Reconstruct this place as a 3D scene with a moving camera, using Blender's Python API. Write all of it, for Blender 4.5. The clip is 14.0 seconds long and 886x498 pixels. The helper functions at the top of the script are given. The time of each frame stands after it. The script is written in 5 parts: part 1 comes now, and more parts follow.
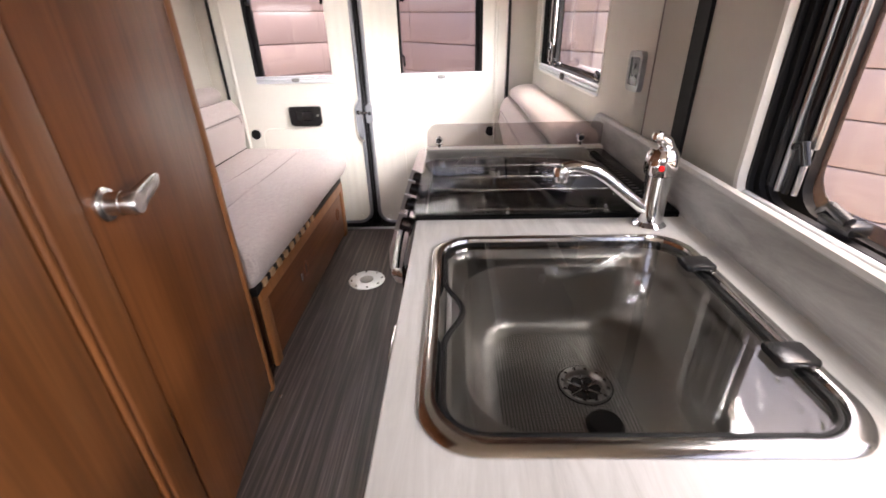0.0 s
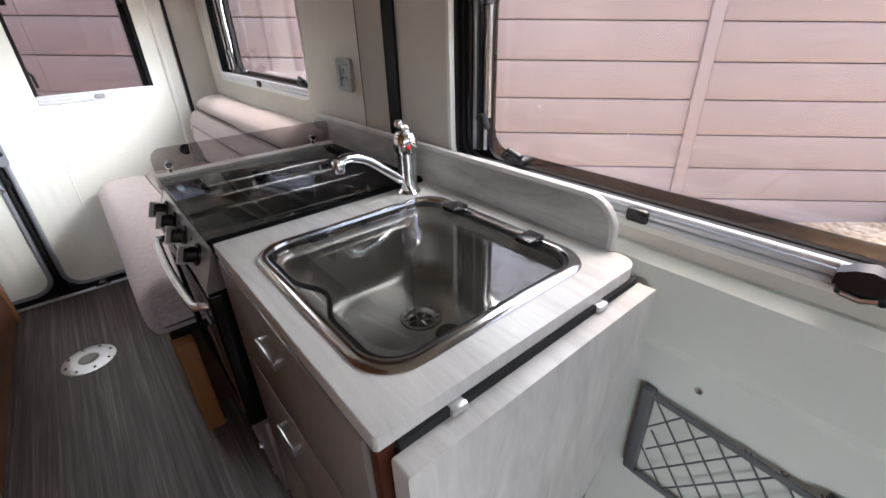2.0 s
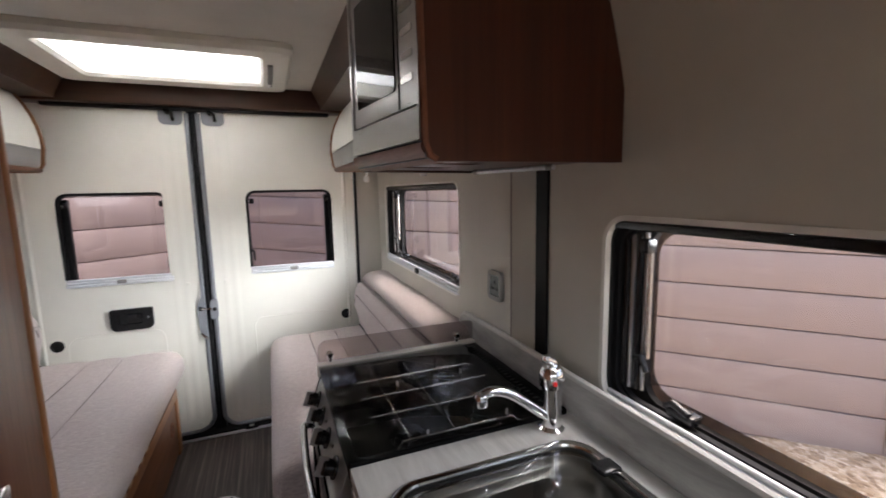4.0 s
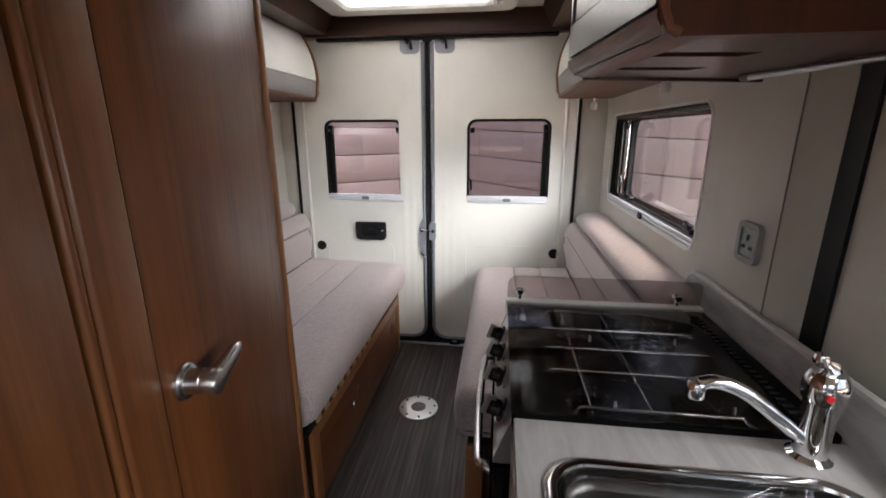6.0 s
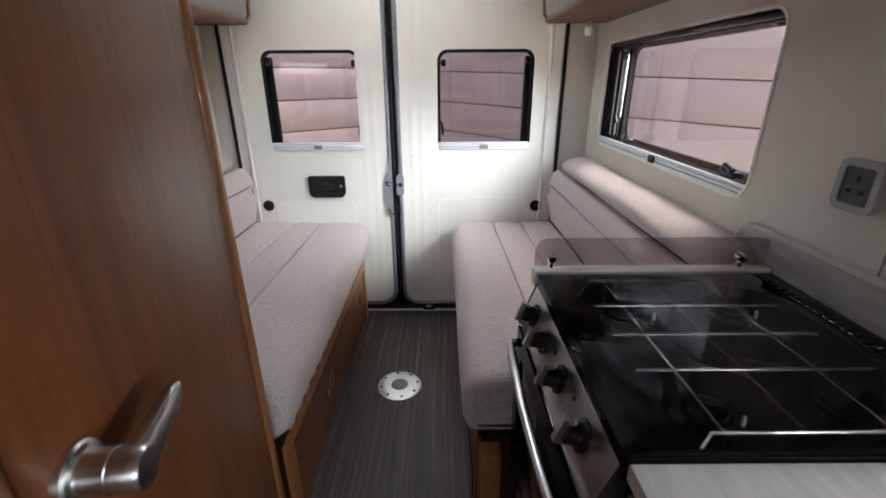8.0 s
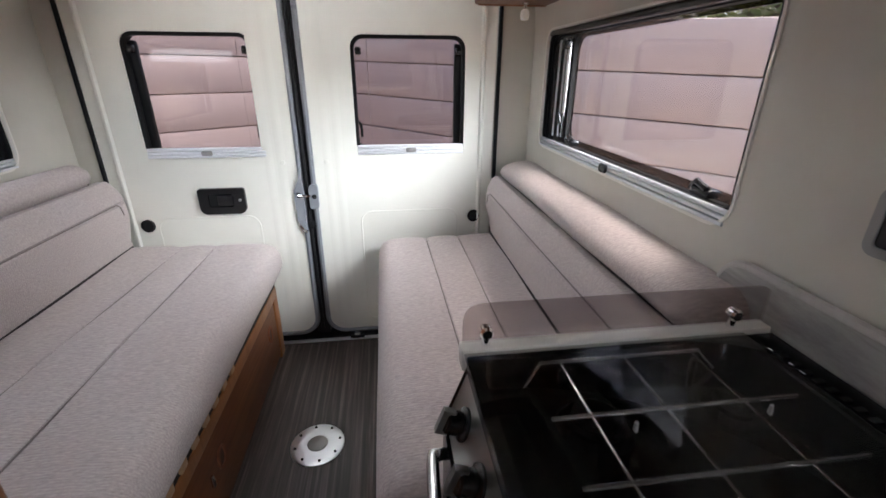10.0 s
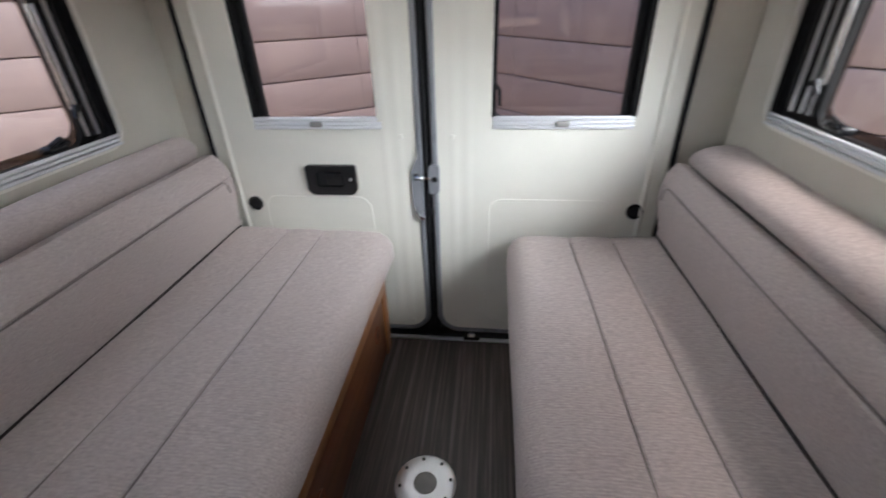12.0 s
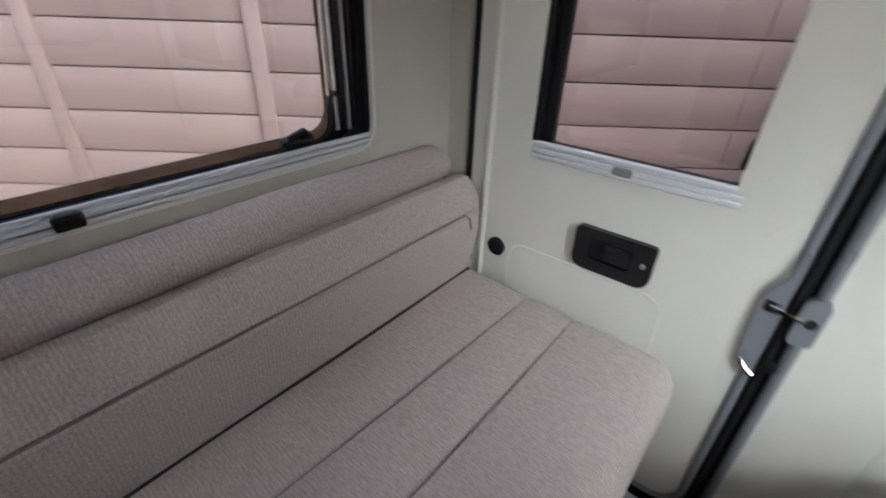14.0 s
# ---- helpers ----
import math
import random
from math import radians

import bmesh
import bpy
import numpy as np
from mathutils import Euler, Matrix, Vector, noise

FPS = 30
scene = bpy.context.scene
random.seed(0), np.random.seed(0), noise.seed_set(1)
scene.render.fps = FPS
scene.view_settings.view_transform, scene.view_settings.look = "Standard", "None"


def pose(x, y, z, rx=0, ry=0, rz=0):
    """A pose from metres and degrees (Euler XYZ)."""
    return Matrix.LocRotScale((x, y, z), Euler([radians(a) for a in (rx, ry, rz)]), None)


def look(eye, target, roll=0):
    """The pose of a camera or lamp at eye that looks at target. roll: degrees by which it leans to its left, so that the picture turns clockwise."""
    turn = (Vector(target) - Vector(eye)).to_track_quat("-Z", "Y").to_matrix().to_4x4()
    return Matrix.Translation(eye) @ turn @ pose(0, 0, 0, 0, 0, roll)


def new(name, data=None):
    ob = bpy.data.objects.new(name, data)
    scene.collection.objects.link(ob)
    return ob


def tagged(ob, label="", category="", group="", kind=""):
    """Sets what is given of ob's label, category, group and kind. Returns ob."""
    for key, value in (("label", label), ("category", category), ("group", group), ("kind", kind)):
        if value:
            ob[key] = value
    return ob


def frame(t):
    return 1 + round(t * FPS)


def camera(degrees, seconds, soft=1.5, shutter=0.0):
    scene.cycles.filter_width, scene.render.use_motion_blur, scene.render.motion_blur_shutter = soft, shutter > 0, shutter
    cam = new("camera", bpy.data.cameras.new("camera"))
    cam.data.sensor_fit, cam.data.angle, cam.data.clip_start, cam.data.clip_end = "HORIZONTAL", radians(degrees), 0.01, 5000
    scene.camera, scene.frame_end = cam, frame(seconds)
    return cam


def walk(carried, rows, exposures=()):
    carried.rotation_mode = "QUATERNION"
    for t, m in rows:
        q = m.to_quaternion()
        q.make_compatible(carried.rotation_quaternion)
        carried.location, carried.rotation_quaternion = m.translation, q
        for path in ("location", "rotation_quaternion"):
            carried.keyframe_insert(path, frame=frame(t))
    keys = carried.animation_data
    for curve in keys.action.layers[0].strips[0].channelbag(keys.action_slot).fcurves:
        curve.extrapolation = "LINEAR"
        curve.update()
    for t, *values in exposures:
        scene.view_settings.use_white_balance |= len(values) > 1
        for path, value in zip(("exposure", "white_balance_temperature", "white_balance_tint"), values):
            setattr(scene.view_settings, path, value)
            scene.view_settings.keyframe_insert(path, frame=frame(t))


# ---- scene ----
LENS = 91.6
cam = camera(LENS, 14.0, soft=1.6, shutter=0.4)
PATH = [
    (0, (0.531, 0.208, 1.192), (0.471, 1.987, 0.280), -1.6),
    (0.5, (0.470, 0.264, 1.204), (0.672, 2.056, 0.338), -1.8),
    (1, (0.338, 0.240, 1.232), (1.002, 1.927, 0.386), -5.0),
    (1.5, (0.321, 0.194, 1.218), (1.232, 1.760, 0.371), -2.5),
    (2, (0.332, 0.139, 1.222), (1.446, 1.508, 0.280), -1.9),
    (2.5, (0.330, 0.142, 1.272), (1.462, 1.625, 0.550), -3.1),
    (3, (0.321, 0.152, 1.354), (1.362, 1.822, 0.995), -3.6),
    (3.2, (0.324, 0.158, 1.382), (1.332, 1.862, 1.096), -3.1),
    (5.3, (0.401, 0.310, 1.380), (0.418, 2.278, 1.026), -0.5),
    (5.5, (0.411, 0.320, 1.365), (0.330, 2.278, 0.966), -0.3),
    (6, (0.419, 0.338, 1.327), (0.167, 2.252, 0.805), -0.1),
    (6.5, (0.393, 0.363, 1.294), (0.130, 2.246, 0.672), 0.6),
    (7, (0.330, 0.451, 1.272), (0.172, 2.321, 0.580), 0.3),
    (7.5, (0.262, 0.534, 1.268), (0.238, 2.408, 0.569), -0.6),
    (8, (0.246, 0.616, 1.264), (0.248, 2.478, 0.533), -0.3),
    (8.5, (0.276, 0.739, 1.250), (0.222, 2.575, 0.459), -0.6),
    (9, (0.325, 0.827, 1.244), (0.402, 2.661, 0.450), -1.3),
    (9.2, (0.350, 0.848, 1.253), (0.539, 2.688, 0.492), -1.1),
    (11.3, (0.269, 1.207, 1.273), (0.532, 3.026, 0.482), 0.7),
    (11.5, (0.241, 1.264, 1.294), (0.461, 3.063, 0.448), 0.0),
    (12, (0.226, 1.387, 1.304), (0.018, 3.111, 0.312), -1.8),
    (12.5, (0.186, 1.429, 1.288), (-0.307, 3.046, 0.219), -1.6),
    (13, (0.131, 1.527, 1.280), (-0.484, 3.129, 0.253), -1.5),
    (13.5, (-0.006, 1.724, 1.260), (-0.798, 3.282, 0.287), -1.0),
    (14, (-0.119, 1.905, 1.269), (-1.199, 3.251, 0.258), 2.0),
]
EXPOSURES = [(0.0, 2.65, 6950, 19), (1.0, 2.5, 6550, 16), (2.0, 2.27, 6250, 11), (3.0, 1.8, 6350, 11), (5.5, 1.7, 6500, 13), (6.5, 1.65, 6400, 11), (7.5, 1.85, 6250, 10), (9.0, 1.9, 6200, 10), (11.5, 1.64, 6150, 10), (12.5, 1.3, 6200, 9), (14.0, 1.15, 6150, 8)]
walk(cam, [(t, look(eye, target, roll)) for t, eye, target, roll in PATH], EXPOSURES)

# ---- world, sun and large lights ----
SUN_ELEV, SUN_ROT = 68.0, 80.0
world = bpy.data.worlds.new("sky")
scene.world = world
world.use_nodes = True
sky = world.node_tree.nodes.new("ShaderNodeTexSky")
sky.sky_type, sky.sun_disc = "NISHITA", False
sky.sun_elevation, sky.sun_rotation = radians(SUN_ELEV), radians(SUN_ROT)
sky.air_density, sky.dust_density, sky.ozone_density = 0.7, 6.0, 0.3
world.node_tree.nodes["Background"].inputs["Strength"].default_value = 0.15
world.node_tree.links.new(sky.outputs["Color"], world.node_tree.nodes["Background"].inputs["Color"])

sun = new("sun", bpy.data.lights.new("sun", "SUN"))
sun.data.energy, sun.data.angle, sun.data.color = 0.5, radians(25), (1.0, 0.97, 0.93)
sun.matrix_world = look((0, 0, 20), (math.sin(radians(SUN_ROT)) * -14, math.cos(radians(SUN_ROT)) * -14, 20 - 14 * math.tan(radians(SUN_ELEV))))


def sky_lamp(name, eye, target, w, h, watts, color=(0.95, 0.98, 1.0)):
    """Daylight that comes in by an opening."""
    lamp = new(name, bpy.data.lights.new(name, "AREA"))
    lamp.data.shape, lamp.data.size, lamp.data.size_y, lamp.data.energy, lamp.data.color = "RECTANGLE", w, h, watts, color
    lamp.matrix_world = look(eye, target)
    return lamp


CEIL_Z = 1.945
rooflight_lamp = sky_lamp("rooflight_daylight", (-0.0025, 2.38, CEIL_Z + 0.13), (-0.0025, 2.38, 0.0), 0.7, 0.485, 3.0)
rooflight_lamp.data.spread = radians(125)
screen = sky_lamp("windscreen_daylight", (0.03, -2.12, 1.7), (0.25, 0.4, 0.45), 1.4, 0.45, 0.22)
screen.data.spread = radians(52)
for name, eye, target, w, h, watts in (
    ("sliding_door_daylight", (1.06, 0.64, 1.285), (0.15, 0.85, 0.7), 0.56, 0.06, 0.66),
    ("left_window_daylight", (-0.935, 2.0, 1.35), (0.0, 2.6, 0.8), 1.0, 0.08, 0.25),
):
    sky_lamp(name, eye, target, w, h, watts).data.spread = radians(120)

for name, eye, target, w, h, watts, spread in (
    ("cab_window_daylight", (-0.96, -1.1, 1.25), (1.0, 0.3, 0.2), 0.7, 0.45, 0.5, 50),
    ("cab_door_daylight", (1.06, -1.2, 1.25), (-0.28, 0.5, 0.3), 0.7, 0.45, 1.7, 50),
):
    sky_lamp(name, eye, target, w, h, watts).data.spread = radians(spread)
side_daylight = sky_lamp("side_window_daylight", (1.13, 2.11, 1.27), (0.33, 2.71, 0.85), 0.8, 0.36, 1.05)
side_daylight.data.spread = radians(50)

# ---- materials ----
def mat(name, color=(0.8, 0.8, 0.8), rough=0.5, metal=0.0, coat=0.0):
    m = bpy.data.materials.new(name)
    m.use_nodes = True
    b = m.node_tree.nodes["Principled BSDF"]
    b.inputs["Base Color"].default_value = (*color, 1)
    b.inputs["Roughness"].default_value = rough
    b.inputs["Metallic"].default_value = metal
    b.inputs["Coat Weight"].default_value = coat
    return m


def link(m, a, b):
    m.node_tree.links.new(a, b)


def coords(m, scale=(1, 1, 1), rot=(0, 0, 0)):
    """Object coordinates at real size, stretched and turned."""
    n = m.node_tree.nodes
    tc, mp = n.new("ShaderNodeTexCoord"), n.new("ShaderNodeMapping")
    mp.inputs["Scale"].default_value = scale
    mp.inputs["Rotation"].default_value = [radians(a) for a in rot]
    link(m, tc.outputs["Object"], mp.inputs["Vector"])
    return mp.outputs["Vector"]


def noise_tex(m, vec, scale, detail=4.0, rough=0.6, distort=0.0):
    t = m.node_tree.nodes.new("ShaderNodeTexNoise")
    t.inputs["Scale"].default_value, t.inputs["Detail"].default_value = scale, detail
    t.inputs["Roughness"].default_value, t.inputs["Distortion"].default_value = rough, distort
    link(m, vec, t.inputs["Vector"])
    return t.outputs["Fac"]


def ramp(m, fac, stops):
    r = m.node_tree.nodes.new("ShaderNodeValToRGB")
    while len(r.color_ramp.elements) < len(stops):
        r.color_ramp.elements.new(0.5)
    for e, (p, c) in zip(r.color_ramp.elements, stops):
        e.position, e.color = p, (*c, 1) if len(c) == 3 else c
    link(m, fac, r.inputs["Fac"])
    return r.outputs["Color"]


def mixed(m, fac, a, b, mode="MIX"):
    x = m.node_tree.nodes.new("ShaderNodeMix")
    x.data_type, x.blend_type = "RGBA", mode
    for sock, val in ((x.inputs[0], fac), (x.inputs[6], a), (x.inputs[7], b)):
        if isinstance(val, (int, float)):
            sock.default_value = val
        elif isinstance(val, tuple):
            sock.default_value = (*val, 1)
        else:
            link(m, val, sock)
    return x.outputs[2]


def scaled(m, fac, lo, hi):
    r = m.node_tree.nodes.new("ShaderNodeMapRange")
    r.inputs["To Min"].default_value, r.inputs["To Max"].default_value = lo, hi
    link(m, fac, r.inputs["Value"])
    return r.outputs["Result"]


def bump(m, height, strength=0.2, dist=0.002):
    b = m.node_tree.nodes.new("ShaderNodeBump")
    b.inputs["Strength"].default_value, b.inputs["Distance"].default_value = strength, dist
    link(m, height, b.inputs["Height"])
    link(m, b.outputs["Normal"], m.node_tree.nodes["Principled BSDF"].inputs["Normal"])


def put(m, sock, value):
    link(m, value, m.node_tree.nodes["Principled BSDF"].inputs[sock])


def painted(name, color, rough=0.45, var=0.06, grain=180.0, strength=0.08):
    """Paint, plastic or liner with faint soiling and a fine grain."""
    m = mat(name, color, rough)
    v = coords(m)
    big = noise_tex(m, v, 2.3, 5)
    dark = tuple(c * (1 - var * 2) for c in color)
    light = tuple(min(1, c * (1 + var)) for c in color)
    put(m, "Base Color", ramp(m, big, [(0.3, dark), (0.7, light)]))
    fine = noise_tex(m, v, grain, 2)
    put(m, "Roughness", scaled(m, noise_tex(m, v, 9, 4), rough - 0.1, rough + 0.1))
    bump(m, fine, strength, 0.001)
    return m


def wood(name, dark, mid, light, axis=2, rough=0.38, fine=1.0, coat=0.15):
    """Foil wood: long grain along one axis, with fine pores."""
    m = mat(name, mid, rough, coat=coat)
    s = [9.0, 9.0, 9.0]
    s[axis] = 0.4
    body = noise_tex(m, coords(m, tuple(s)), 1.6 * fine, 5, 0.6, 0.25)
    s2 = [170.0, 170.0, 170.0]
    s2[axis] = 5.0
    pores = noise_tex(m, coords(m, tuple(s2)), 1.3, 3, 0.6)
    c = ramp(m, body, [(0.18, dark), (0.5, mid), (0.82, light)])
    s3 = [46.0, 46.0, 46.0]
    s3[axis] = 0.8
    lines = noise_tex(m, coords(m, tuple(s3)), 1.0, 4, 0.6, 0.3)
    vein = ramp(m, lines, [(0.36, (1.0, 1.0, 1.0)), (0.5, (0.0, 0.0, 0.0))])
    c1 = mixed(m, scaled(m, vein, 0.0, 0.42), c, tuple(x * 0.75 for x in dark))
    c2 = mixed(m, scaled(m, pores, 0.0, 0.6), c1, tuple(x * 0.8 for x in dark))
    put(m, "Base Color", c2)
    put(m, "Roughness", scaled(m, pores, rough - 0.06, rough + 0.14))
    bump(m, pores, 0.06, 0.001)
    return m


def pane(name, tint=(0.93, 0.93, 0.93), gloss=1.0, ior=1.45):
    """A thin clear sheet: what lies behind shows through it, and it mirrors by its Fresnel gloss."""
    m = bpy.data.materials.new(name)
    m.use_nodes = True
    n = m.node_tree.nodes
    n.remove(n["Principled BSDF"])
    tr, gl, lw, pw, mx = (n.new("ShaderNode" + k) for k in ("BsdfTransparent", "BsdfGlossy", "LayerWeight", "Math", "MixShader"))
    fr = n.new("ShaderNodeMapRange")
    tr.inputs["Color"].default_value = (*tint, 1)
    gl.inputs["Roughness"].default_value = 0.02
    gl.inputs["Color"].default_value = (gloss, gloss, gloss, 1)
    lw.inputs["Blend"].default_value = 0.5
    pw.operation = "POWER"
    pw.inputs[1].default_value = 5.0
    link(m, lw.outputs["Facing"], pw.inputs[0])
    link(m, pw.outputs["Value"], fr.inputs["Value"])
    fr.inputs["To Min"].default_value = ((ior - 1) / (ior + 1)) ** 2
    link(m, fr.outputs["Result"], mx.inputs["Fac"])
    link(m, tr.outputs["BSDF"], mx.inputs[1])
    link(m, gl.outputs["BSDF"], mx.inputs[2])
    link(m, mx.outputs["Shader"], n["Material Output"].inputs["Surface"])
    return m


WOOD = wood("foil_wood_upright", (0.085, 0.027, 0.0085), (0.2, 0.066, 0.019), (0.29, 0.106, 0.034), 2, 0.34, 1.0, 0.05)
WOOD_Y = wood("foil_wood_lengthwise", (0.085, 0.027, 0.010), (0.16, 0.053, 0.018), (0.22, 0.08, 0.03), 1)
WOOD_DARK = wood("foil_wood_crosswise", (0.036, 0.013, 0.006), (0.065, 0.023, 0.010), (0.09, 0.034, 0.015), 0)
POST = wood("post_foil_wood", (0.1, 0.034, 0.0105), (0.21, 0.074, 0.022), (0.3, 0.117, 0.039), 2, 0.34, 1.3, 0.05)
EDGE = wood("light_wood_edging", (0.23, 0.088, 0.028), (0.33, 0.135, 0.046), (0.41, 0.18, 0.068), 2)
CREAM = painted("cream_door_skin", (0.78, 0.765, 0.69), 0.4, 0.03, 260, 0.05)
LINER = painted("beige_side_liner", (0.63, 0.6, 0.53), 0.75, 0.05, 420, 0.25)
GREENISH = painted("pale_grey_green_panel", (0.68, 0.71, 0.65), 0.5, 0.04, 300, 0.1)
CEILING = painted("ceiling_liner", (0.6, 0.57, 0.52), 0.8, 0.05, 400, 0.25)
TRIM = painted("ivory_plastic", (0.82, 0.8, 0.74), 0.4, 0.03)
TAUPE = painted("taupe_drawer_front", (0.19, 0.165, 0.15), 0.35, 0.05)
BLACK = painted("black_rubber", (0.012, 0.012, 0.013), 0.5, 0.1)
BLACK_GLOSS = mat("black_plastic", (0.01, 0.01, 0.011), 0.25)
BLACK.node_tree.nodes["Principled BSDF"].inputs["Specular IOR Level"].default_value = 0.2
HOLE = mat("dark_recess", (0.004, 0.004, 0.004), 0.8)
GREY = painted("grey_locker_strip", (0.27, 0.26, 0.25), 0.4, 0.04)
WHITE = painted("white_plastic", (0.85, 0.85, 0.83), 0.35, 0.02)
CHROME = mat("chrome", (0.86, 0.87, 0.88), 0.06, 1.0)
RED = mat("red_dot", (0.7, 0.02, 0.02), 0.3)
SATIN = mat("satin_nickel", (0.62, 0.62, 0.61), 0.27, 1.0)
ALU = mat("anodised_aluminium", (0.75, 0.76, 0.78), 0.32, 1.0)
put(ALU, "Roughness", scaled(ALU, noise_tex(ALU, coords(ALU, (40, 3, 400)), 3, 3), 0.22, 0.42))
DOOR_METAL = painted("grey_painted_steel", (0.22, 0.23, 0.25), 0.3, 0.05)
STEEL = mat("brushed_steel", (0.46, 0.455, 0.445), 0.28, 1.0)
put(STEEL, "Roughness", scaled(STEEL, noise_tex(STEEL, coords(STEEL, (30, 30, 900)), 1, 2), 0.24, 0.36))
BOWL = mat("polished_bowl_steel", (0.54, 0.525, 0.505), 0.36, 1.0)
put(BOWL, "Roughness", scaled(BOWL, noise_tex(BOWL, coords(BOWL), 14, 4), 0.3, 0.42))
RIM_STEEL = mat("polished_rim_steel", (0.58, 0.57, 0.55), 0.15, 1.0)
LINEN_STEEL = mat("linen_pattern_steel", (0.6, 0.585, 0.56), 0.3, 1.0)
lv = coords(LINEN_STEEL, (1, 1, 1), (0, 0, 45))
wv = LINEN_STEEL.node_tree.nodes.new("ShaderNodeTexChecker")
wv.inputs["Scale"].default_value = 290
link(LINEN_STEEL, lv, wv.inputs["Vector"])
bump(LINEN_STEEL, wv.outputs["Fac"], 0.5, 0.0006)
put(LINEN_STEEL, "Base Color", mixed(LINEN_STEEL, wv.outputs["Fac"], (0.6, 0.59, 0.575), (0.3, 0.295, 0.285)))
WIRE = mat("steel_wire", (0.85, 0.85, 0.84), 0.26, 1.0)
HOB_GLASS = mat("black_hob_glass", (0.004, 0.004, 0.004), 0.03)
ENAMEL = mat("black_enamel", (0.006, 0.006, 0.006), 0.18)
HOB_GLASS.node_tree.nodes["Principled BSDF"].inputs["Specular IOR Level"].default_value = 0.3
ENAMEL.node_tree.nodes["Principled BSDF"].inputs["Specular IOR Level"].default_value = 0.06
RAIL = mat("white_anodised_rail", (0.82, 0.83, 0.85), 0.33, 0.35)
BLIND_ALU = mat("silver_blind_rail", (0.72, 0.74, 0.77), 0.33, 0.35)
NET_GREY = painted("dark_net_cord", (0.11, 0.115, 0.12), 0.6, 0.05)
SMOKED = pane("smoked_glass", (0.7, 0.7, 0.69), 1.0, 1.6)
SHIELD = pane("smoked_acrylic", (0.8, 0.77, 0.765), 1.0, 1.5)
ACRYLIC = pane("acrylic_window", (0.94, 0.925, 0.92), 1.0, 1.45)

LID_GLASS = pane("smoked_black_glass", (0.78, 0.77, 0.76), 0.45, 1.46)
TINTED = pane("tinted_rear_window", (0.76, 0.735, 0.74), 1.0, 1.45)
BORDER = pane("dark_pane_border", (0.4, 0.365, 0.335), 1.0, 1.45)
SOCKET_GREY = painted("socket_grey", (0.33, 0.33, 0.325), 0.4, 0.03)

OPAL = bpy.data.materials.new("opal_acrylic")
OPAL.use_nodes = True
on = OPAL.node_tree.nodes
on.remove(on["Principled BSDF"])
ot, od_, om = on.new("ShaderNodeBsdfTranslucent"), on.new("ShaderNodeBsdfDiffuse"), on.new("ShaderNodeMixShader")
ot.inputs["Color"].default_value = od_.inputs["Color"].default_value = (0.92, 0.92, 0.92, 1)
om.inputs["Fac"].default_value = 0.3
link(OPAL, ot.outputs["BSDF"], om.inputs[1])
link(OPAL, od_.outputs["BSDF"], om.inputs[2])
link(OPAL, om.outputs["Shader"], on["Material Output"].inputs["Surface"])

WORKTOP = mat("grey_driftwood_laminate", (0.6, 0.57, 0.53), 0.34)
wa = noise_tex(WORKTOP, coords(WORKTOP, (14, 1.6, 3.5)), 2.2, 8, 0.7, 0.8)
wb = noise_tex(WORKTOP, coords(WORKTOP, (2.2, 1.4, 2.2)), 1.6, 5, 0.6)
wc = mixed(WORKTOP, 0.5, ramp(WORKTOP, wa, [(0.3, (0.27, 0.26, 0.245)), (0.48, (0.46, 0.445, 0.42)), (0.66, (0.62, 0.605, 0.58))]), ramp(WORKTOP, wb, [(0.3, (0.42, 0.405, 0.385)), (0.7, (0.58, 0.565, 0.54))]))
put(WORKTOP, "Base Color", wc)
put(WORKTOP, "Roughness", scaled(WORKTOP, wa, 0.26, 0.45))
bump(WORKTOP, wa, 0.05, 0.001)

UPSTAND = mat("grey_driftwood_upstand", (0.36, 0.34, 0.32), 0.4)
ua = noise_tex(UPSTAND, coords(UPSTAND, (6, 2.0, 10)), 2.2, 7, 0.7, 0.7)
put(UPSTAND, "Base Color", ramp(UPSTAND, ua, [(0.28, (0.2, 0.195, 0.185)), (0.5, (0.32, 0.31, 0.295)), (0.72, (0.46, 0.45, 0.43))]))
bump(UPSTAND, ua, 0.08, 0.001)

FLOOR = mat("striped_vinyl", (0.1, 0.085, 0.075), 0.42)
fa = noise_tex(FLOOR, coords(FLOOR, (70, 1.3, 1)), 1.0, 5, 0.7, 0.15)
fb = noise_tex(FLOOR, coords(FLOOR, (190, 5, 1)), 1.0, 3, 0.6)
fc = ramp(FLOOR, fa, [(0.32, (0.017, 0.011, 0.009)), (0.47, (0.045, 0.032, 0.027)), (0.57, (0.095, 0.071, 0.062)), (0.72, (0.2, 0.158, 0.142))])
put(FLOOR, "Base Color", mixed(FLOOR, scaled(FLOOR, fb, 0.0, 0.4), fc, (0.03, 0.024, 0.022)))
put(FLOOR, "Roughness", scaled(FLOOR, fb, 0.36, 0.56))
bump(FLOOR, fb, 0.1, 0.001)

